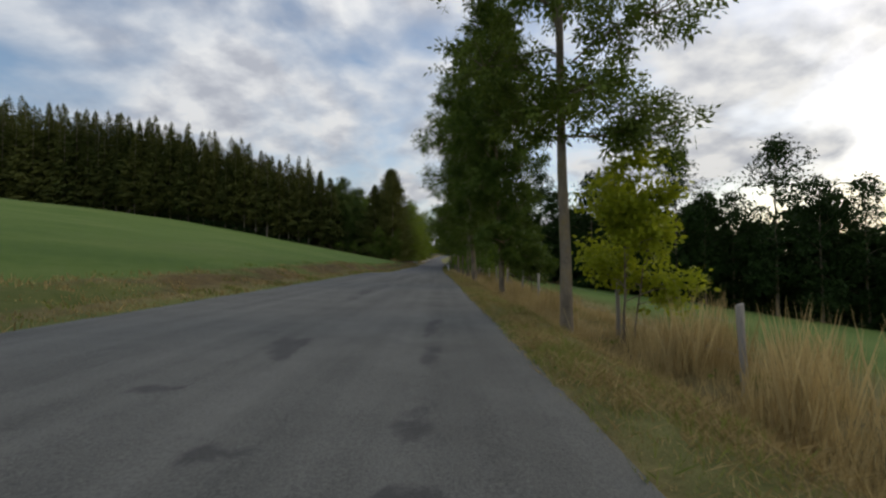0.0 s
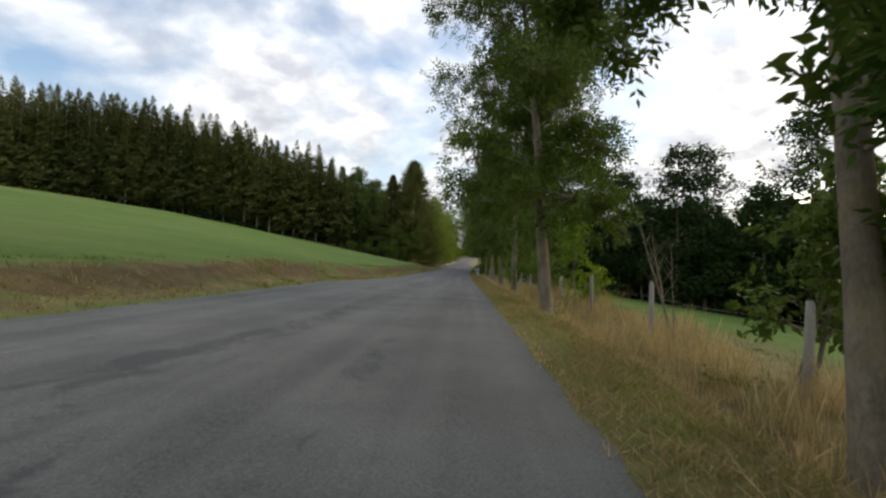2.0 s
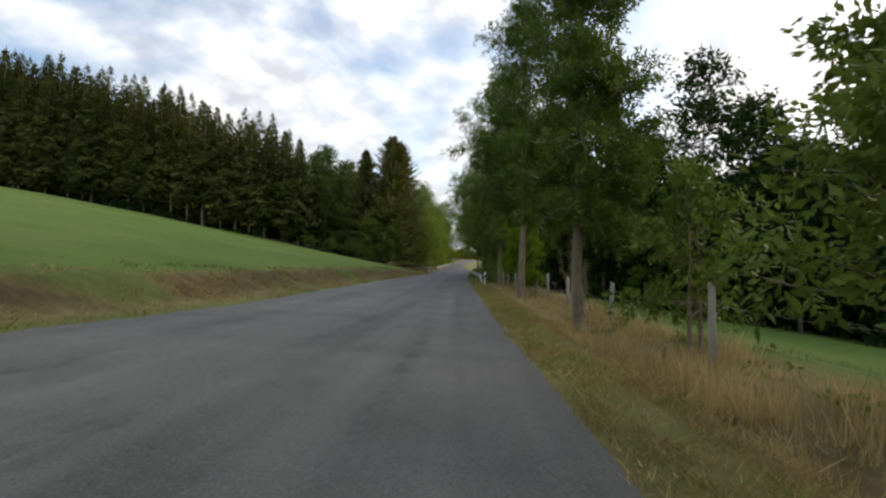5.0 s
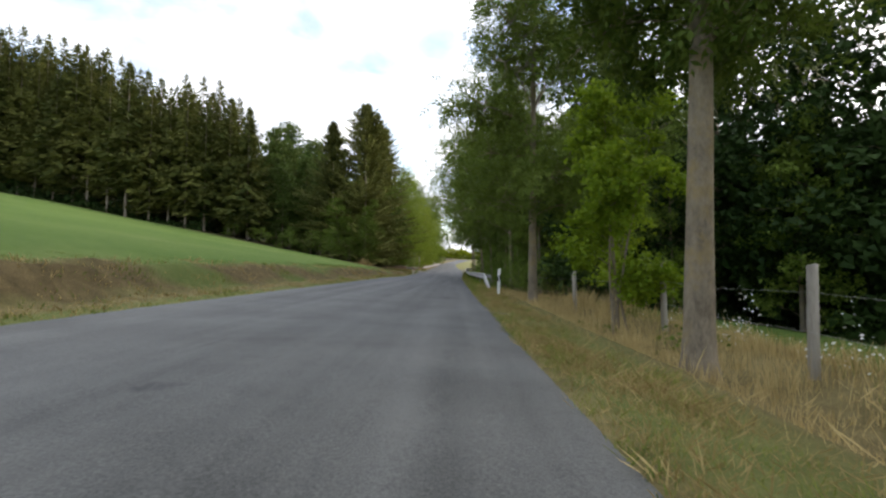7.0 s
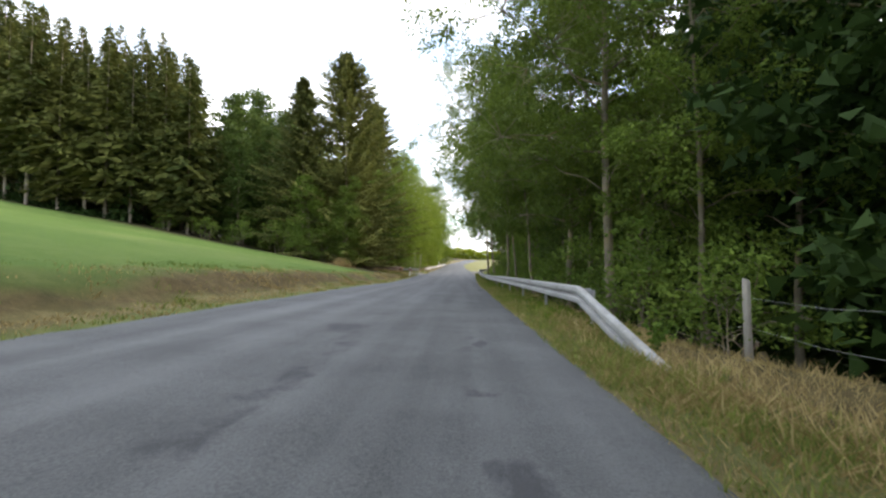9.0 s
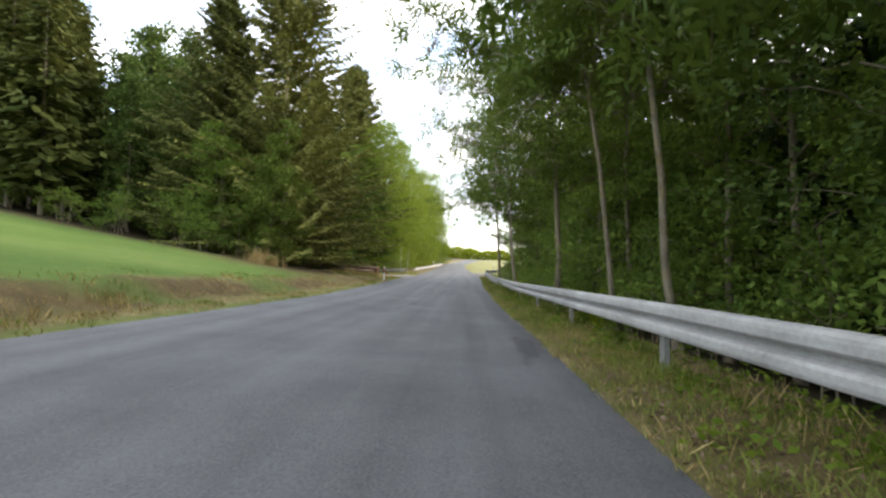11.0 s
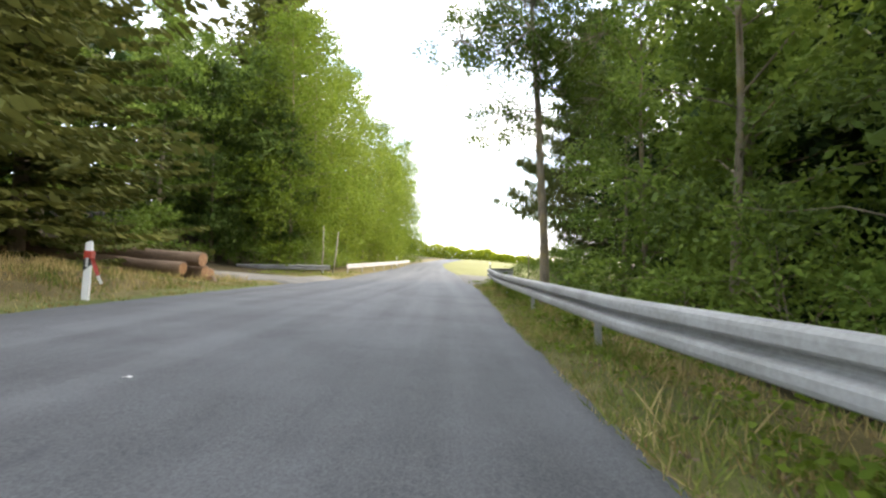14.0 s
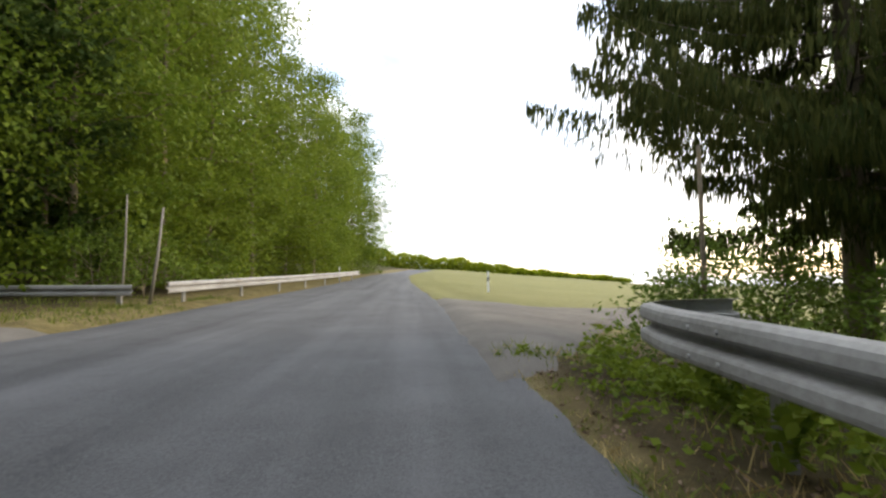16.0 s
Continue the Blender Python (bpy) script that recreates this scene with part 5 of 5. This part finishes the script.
LOGZ = zland(-8.9, 147.9)
for dx, y, z, length, r, yaw, tilt, lab in (
        (-8.9, 148.3, 0.72, 9.5, 0.24, -12, 4.0, "long barked spruce log on top of the pile"),
        (-9.0, 148.7, 0.30, 9.0, 0.23, -11, 4.2, "barked spruce log low in the pile"),
        (-9.3, 147.8, 0.42, 8.6, 0.21, -10, 4.5, "barked spruce log at the front of the pile"),
        (-9.1, 149.3, 0.22, 8.5, 0.22, -13, 4.2, "barked spruce log low in the pile"),
        (-10.9, 147.1, 0.24, 5.2, 0.19, -6, 3.5, "short reddish log lying in the grass"),
        (-11.8, 146.5, 0.20, 4.2, 0.17, 4, 4.0, "short reddish log lying in the grass"),
        (-8.1, 147.1, 0.04, 0.5, 0.15, -80, 0, "stub of a sawn log beside the yard")):
    log(dx, y, LOGZ + z, length, r, yaw, tilt, lab, int(y * 10))

# poles
tb = Tubes()
tb.add([(0, 0, -0.3), (0, 0, 3.2)], [0.035, 0.032], 8)
pole = tagged(part("pole", tb.mesh("pole", M_BARK), None), "slim dark pole standing in the bushes", "pole")
pole.matrix_basis = pose(3.5, 156.6, zland(3.5, 156.6))
for x, y, h, r, ly in ((-8.9, 165.0, 3.2, 0.035, 1), (-8.2, 165.2, 2.9, 0.05, 6)):
    tb = Tubes()
    tb.add([(0, 0, -0.2), (0.03, 0, h * 0.5), (0.0, 0, h)], [r, r * 0.9, r * 0.6], 7)
    st = tagged(part("dead_stem", tb.mesh("dead_stem", M_POSTWOOD), None), "pale bare stem in front of the trees", "stem")
    st.matrix_basis = pose(x, y, zland(x, y), 0, ly, 0)


# ================= grass =================
def grass(name, rng, n, where, low, high, width, mat, label, lean=0.35, category="grass"):
    """Loose tapered blades; where(n) gives x and y, and a share of the full height."""
    x, y, g = where(n)
    keep = ~((x > LEFT_EDGE(y) + 0.06) & (x < RIGHT_EDGE(y) - 0.06))
    x, y, g = x[keep], y[keep], g[keep]
    n = len(x)
    b = np.stack([x, y, land(x, y) - 0.01], -1)
    h = rng.uniform(low, high, n) * g
    a = rng.uniform(0, 2 * math.pi, n)
    side = np.stack([np.cos(a), np.sin(a), np.zeros(n)], -1) * (width * rng.uniform(0.6, 1.4, n))[:, None]
    az = rng.uniform(0, 2 * math.pi, n)
    out = np.stack([np.cos(az), np.sin(az), np.zeros(n)], -1) * (h * lean * rng.uniform(0, 1.6, n))[:, None]
    up = np.stack([np.zeros(n), np.zeros(n), h], -1)
    q = np.empty((n, 4, 3))
    q[:, 0], q[:, 1] = b - side * 0.5, b + side * 0.5
    q[:, 2] = b + up + out + side * 0.15
    q[:, 3] = b + up * 0.55 + out * 0.50 - side * 0.5
    return tagged(part(name, quads_mesh(name, q, mat), None), label, category, kind="stuff")


def strip(y0, y1, e0, e1, clump=9, size=0.12, edge=None):
    """Random tufts between two distances from the right (or left) road edge."""
    def where(n):
        m = max(1, n // clump)
        cy, cu, ch = rng.uniform(y0, y1, m), rng.uniform(e0, e1, m), 0.18 + 0.82 * rng.uniform(0, 1, m) ** 2
        # a few wide drifts where the tufts stand closer and higher
        drift = 0.5 + 0.5 * np.sin(cy * 0.9 + 2 * np.sin(cy * 0.37) + 3 * cu) * np.sin(cy * 0.23 + 1)
        ch = ch * (0.65 + 0.35 * drift)
        pick = rng.choice(m, n, p=(0.3 + drift) / (0.3 + drift).sum())
        y = cy[pick] + rng.normal(size=n) * size * 1.2
        u = cu[pick] + rng.normal(size=n) * size
        x = RIGHT_EDGE(y) + u if edge != "left" else LEFT_EDGE(y) - u
        return x, y, ch[pick]
    return where


def fading(where, ys, gs):
    """The same places with the height scaled along the road."""
    def f(n):
        x, y, g = where(n)
        return x, y, g * np.interp(y, ys, gs)
    return f


TALL = ([0, 50, 58, 72, 80, 86], [1.0, 1.0, 0.65, 0.6, 0.9, 0.6])
grass("mown_grass", rng, 150000, strip(-1, 90, 0.03, 1.15, 22, 0.10), 0.054, 0.208, 0.006, M_DRYGRASS, "dry mown straw-coloured verge grass", 1.3)
grass("mown_grass", rng, 80000, strip(-1, 92, -0.05, 1.0, 26, 0.10), 0.054, 0.192, 0.006, M_GREENGRASS, "green tufts in the mown verge", 0.8)
grass("tall_grass", rng, 66000, fading(strip(-1, 86, 1.6, 4.5, 60, 0.16), *TALL), 0.4, 1.0, 0.007, M_DRYGRASS, "tall dry straw-coloured grass along the fence", 0.3)
grass("tall_grass", rng, 13000, strip(-1, 86, 1.1, 4.0, 10, 0.2), 0.08, 0.35, 0.006, M_DRYGRASS, "low matted dry grass in the ditch", 0.9)
grass("tall_grass", rng, 10000, fading(strip(-1, 86, 2.4, 4.2, 70, 0.26), *TALL), 0.8, 1.6, 0.006, M_DRYGRASS, "clumps of very tall dry grass stalks", 0.18)
grass("tall_grass", rng, 16000, strip(-1, 90, 3.4, 8.5, 20, 0.2), 0.12, 0.4, 0.009, M_GREENGRASS, "green rough grass beyond the fence", 0.4)
grass("tall_grass", rng, 12000, strip(85, 98, 0.7, 5, 16, 0.15), 0.06, 0.35, 0.010, M_DRYGRASS, "flattened dry grass before the wood", 0.8)
grass("tall_grass", rng, 26000, strip(86, 157, 0.05, 1.7, 30, 0.15), 0.06, 0.28, 0.008, M_GREENGRASS, "green weeds on the verge under the guardrail", 0.6)
grass("tall_grass", rng, 10000, strip(88, 156, 0.3, 2.4, 24, 0.16), 0.1, 0.45, 0.008, M_DRYGRASS, "dry stalks under the guardrail", 0.5)
grass("mown_grass", rng, 60000, strip(86, 152, -0.02, 1.1, 24, 0.10), 0.054, 0.240, 0.008, M_GREENGRASS, "short green grass on the shaded verge", 0.8)
grass("mown_grass", rng, 9000, strip(-1, 157, -0.06, 0.10, 8, 0.05), 0.054, 0.160, 0.010, M_GREENGRASS, "ragged grass fringe along the asphalt", 1.2)
grass("mown_grass", rng, 9000, strip(-1, 157, -0.06, 0.14, 8, 0.05), 0.054, 0.144, 0.010, M_DRYGRASS, "dry ragged fringe along the asphalt", 1.2)
grass("mown_grass", rng, 34000, strip(86, 152, 0.0, 1.2, 20, 0.12), 0.054, 0.208, 0.008, M_DRYGRASS, "short dry grass on the shaded verge", 1.1)
grass("mown_grass", rng, 16000, strip(-1, 150, 0.0, 0.85, 12, 0.15, "left"), 0.054, 0.208, 0.018, M_DRYGRASS, "dry pale grass edge of the road", 0.8)
grass("mown_grass", rng, 9000, strip(-1, 150, 0.0, 0.7, 30, 0.15, "left"), 0.072, 0.224, 0.018, M_GREENGRASS, "green tufts along the road edge", 0.7)
grass("bank_weeds", rng, 11000, strip(-1, 146, 0.8, 2.3, 25, 0.2, "left"), 0.06, 0.26, 0.022, M_DRYGRASS, "dry brown weeds covering the bank", 0.7)
grass("bank_weeds", rng, 11000, strip(-1, 146, 1.0, 3.0, 40, 0.25, "left"), 0.05, 0.22, 0.02, M_GREENGRASS, "green weeds on the bank", 0.6)


def broad_weeds(name, n, where, height, size, mat, label):
    """Low broad-leaved weeds as loose leaves near the ground."""
    x, y, g = where(n)
    c = np.stack([x, y, land(x, y) + g * rng.uniform(0.1, 1.0, n) * height], -1)
    return tagged(part(name, leaf_mesh(name, c, rng, size, mat, 0.6, 0.4, 0.1), None), label, "weeds", kind="stuff")


broad_weeds("low_weeds", 15000, strip(92, 156, 0.3, 2.0, 60, 0.16), 0.32, 0.07, M_LEAF_SUN, "low broad-leaved green weeds below the guardrail")
broad_weeds("low_weeds", 2500, strip(150, 157, 0.9, 2.6, 60, 0.18), 0.6, 0.09, M_LEAF_SUN, "green weeds round the guardrail's end")
broad_weeds("leaf_litter", 7000, strip(94, 157, 0.05, 1.1, 10, 0.12), 0.02, 0.05, M_LOG, "fallen brown leaves on the verge")
broad_weeds("low_weeds", 3000, strip(0, 90, 2.2, 4.5, 60, 0.2), 0.5, 0.10, M_LEAF, "dull green weeds among the dry grass")
broad_weeds("meadow_flowers", 500, strip(66, 78, 3.2, 6.0, 8, 0.1), 1.1, 0.05, M_WHITE, "small white umbels in the rough grass")


# ================= bare shrubs and marks =================
def bare_shrub(x, y, height, stems, seed):
    """Leafless pale shrub with forking stems."""
    r6 = np.random.default_rng(seed)
    tb = Tubes()
    for k in range(stems):
        az, sp = r6.uniform(0, 6.28), r6.uniform(0.05, 0.3)
        p = [Vector((0, 0, -0.1))]
        for j in range(1, 6):
            p.append(Vector((math.cos(az) * sp * height * j / 5 + r6.normal() * 0.03, math.sin(az) * sp * height * j / 5 + r6.normal() * 0.03, height * (0.75 + 0.25 * (k == 0)) * j / 5)))
        tb.add(p, [0.018 - 0.003 * j for j in range(6)], 5, False)
        for q in range(7):
            j = int(r6.integers(2, 5))
            b = p[j].lerp(p[j + 1], r6.uniform(0, 1))
            a2 = r6.uniform(0, 6.28)
            tip = b + Vector((math.cos(a2) * 0.4, math.sin(a2) * 0.4, 0.55)) * r6.uniform(0.3, 0.9)
            tb.add([b, tip], [0.007, 0.003], 3, False)
    ob = part("bare_shrub", tb.mesh("bare_shrub", M_BARK), None)
    ob.matrix_basis = pose(x, y, zland(x, y))
    return tagged(ob, "leafless pale shrub rising from the dry grass", "shrub")


bare_shrub(4.2, 30.5, 3.0, 5, 1)
bare_shrub(4.1, 69.8, 3.3, 4, 2)
bare_shrub(4.3, 68.6, 2.2, 3, 3)
bare_shrub(4.4, 24.6, 1.9, 3, 4)


def field_corner(n):
    return rng.normal(-12.4, 0.45, n), rng.normal(130.4, 0.45, n), rng.uniform(0.5, 1, n)


grass("tall_grass", rng, 600, field_corner, 0.5, 1.1, 0.02, M_DRYGRASS, "patch of tall dry grass in the field's corner", 0.25)
grass("tall_grass", rng, 5000, strip(160, 168, 0.0, 5.0, 20, 0.2, "left"), 0.06, 0.25, 0.02, M_GREENGRASS, "short green grass before the far guardrail", 0.5)
grass("tall_grass", rng, 5000, strip(138, 149.5, 0.9, 4.0, 40, 0.2, "left"), 0.12, 0.5, 0.014, M_DRYGRASS, "dry weeds in front of the log pile", 0.4)
grass("tall_grass", rng, 5000, strip(136, 150, 0.2, 3.5, 50, 0.2, "left"), 0.08, 0.4, 0.014, M_GREENGRASS, "green weeds in front of the log pile", 0.4)


# fallen forked twig reaching over the road's edge, and a scrap of paper on the asphalt
tb = Tubes()
zt = float(road_level(0.1, 77.4))
tb.add([(0.42, 76.6, zt + 0.03), (0.25, 76.85, zt + 0.025), (0.12, 77.1, zt + 0.03), (0.05, 77.32, zt + 0.04), (0.02, 77.5, zt + 0.05)], [0.009, 0.008, 0.008, 0.007, 0.006], 6)
tb.add([(0.02, 77.5, zt + 0.05), (0.05, 77.56, zt + 0.13), (0.045, 77.62, zt + 0.22)], [0.006, 0.005, 0.003], 5)
tb.add([(0.02, 77.5, zt + 0.05), (-0.06, 77.56, zt + 0.05), (-0.09, 77.68, zt + 0.07), (-0.05, 77.8, zt + 0.09)], [0.006, 0.004, 0.003, 0.002], 5)
tb.add([(0.25, 76.85, zt + 0.025), (0.30, 77.0, zt + 0.06), (0.28, 77.15, zt + 0.1)], [0.005, 0.004, 0.002], 5)
tagged(part("fallen_twig", tb.mesh("fallen_twig", M_POSTWOOD), None), "pale forked dead twig lying at the asphalt's edge", "twig")
bm = bmesh.new()
bmesh.ops.create_grid(bm, x_segments=4, y_segments=3, size=0.5)
r7 = np.random.default_rng(8)
for v in bm.verts:
    v.co = Vector((v.co.x * 0.075, v.co.y * 0.05, 0.004 + abs(r7.normal()) * 0.006))
scrap = tagged(part("paper_scrap", bm, M_WHITE), "small crumpled scrap of white paper on the asphalt", "litter")
scrap.matrix_basis = pose(-3.15, 135.2, float(road_level(-3.15, 135.2)) + 0.006, 0, 2, 25)


def near_clumps(n):
    c = rng.integers(0, 5, n)
    return np.array([3.7, 4.6, 3.9, 4.9, 4.3])[c] + rng.normal(0, 0.2, n), np.array([5.2, 6.4, 8.4, 9.2, 4.2])[c] + rng.normal(0, 0.25, n), rng.uniform(0.55, 1.0, n)


grass("tall_grass", rng, 1500, near_clumps, 0.9, 1.6, 0.010, M_DRYGRASS, "high pale clumps of dry stalks by the fence", 0.22)


# weeds and creepers that grow through the barrier
def creeper(x, y, height, leaves, size, mat, label, seed, lean=(0.0, 0.0)):
    """A few arching stems with broad leaves set along them."""
    r8 = np.random.default_rng(seed)
    root = new("creeper")
    tips = []
    for k in range(5):
        tb = Tubes()
        az, reach = r8.uniform(0, 6.28), r8.uniform(0.15, 0.45) * height
        stem = [Vector((math.cos(az) * reach * u ** 1.6 + lean[0] * u, math.sin(az) * reach * u ** 1.6 + lean[1] * u, height * (1.15 * u - 0.25 * u * u) * (1 if k == 0 else 0.8))) for u in np.linspace(-0.05, 1, 7)]
        tb.add(stem, [0.006 - 0.0006 * j for j in range(7)], 5, False)
        part("stem", tb.mesh("stem", M_LEAF_DARK), None, root)
        tips += [stem[j].lerp(stem[j + 1], r8.uniform(0, 1)) for j in range(1, 6) for _ in range(leaves // 25)]
    c = np.array([tuple(t) for t in tips]) + r8.normal(size=(len(tips), 3)) * 0.05
    c[:, 2] = np.maximum(c[:, 2], 0.04)
    part("foliage", leaf_mesh("foliage", c, r8, size, mat, 0.62, 0.4, 0.1, "oval"), None, root)
    place(root, x, y, 0, 1, 0.0)
    return tagged(root, label, "weed", "weeds along the guardrail")


for k, (x, y, h, n, sz, mat, lx) in enumerate((
        (1.05, 126.3, 0.95, 75, 0.10, M_LEAF_DARK, -0.25), (0.95, 127.6, 0.55, 75, 0.10, M_LEAF_DARK, 0.0), (1.1, 125.2, 0.65, 100, 0.10, M_LEAF_DARK, 0.0), (1.3, 112.6, 1.0, 75, 0.10, M_LEAF_SUN, -0.2),
        (1.15, 111.2, 0.9, 75, 0.09, M_LEAF_YELLOW, -0.15), (1.0, 109.6, 0.6, 75, 0.09, M_LEAF_DARK, 0.0), (1.1, 114.6, 0.6, 75, 0.09, M_LEAF_DARK, 0.0), (0.95, 119.2, 0.5, 75, 0.08, M_LEAF_DARK, 0.0),
        (1.0, 122.0, 0.55, 75, 0.09, M_LEAF_DARK, 0.0), (1.05, 131.0, 0.5, 50, 0.08, M_LEAF_SUN, 0.0), (1.0, 138.4, 0.5, 75, 0.08, M_LEAF_SUN, 0.0), (1.1, 144.6, 0.5, 75, 0.09, M_LEAF_SUN, 0.0),
        (1.15, 146.0, 0.4, 75, 0.09, M_LEAF_SUN, 0.0), (1.25, 149.6, 0.45, 75, 0.09, M_LEAF_SUN, 0.0), (1.4, 152.4, 0.6, 100, 0.10, M_LEAF_SUN, 0.0), (1.75, 153.5, 0.7, 100, 0.10, M_LEAF_SUN, 0.0),
        (1.25, 90.6, 0.5, 75, 0.09, M_LEAF_DARK, 0.0), (1.15, 92.4, 0.7, 75, 0.09, M_LEAF_DARK, -0.1))):
    creeper(x, y, h, n, sz, mat, "leafy green weed growing up through the guardrail" if h > 0.6 else "low leafy weed on the verge under the guardrail", 40 + k, (lx, 0.0))
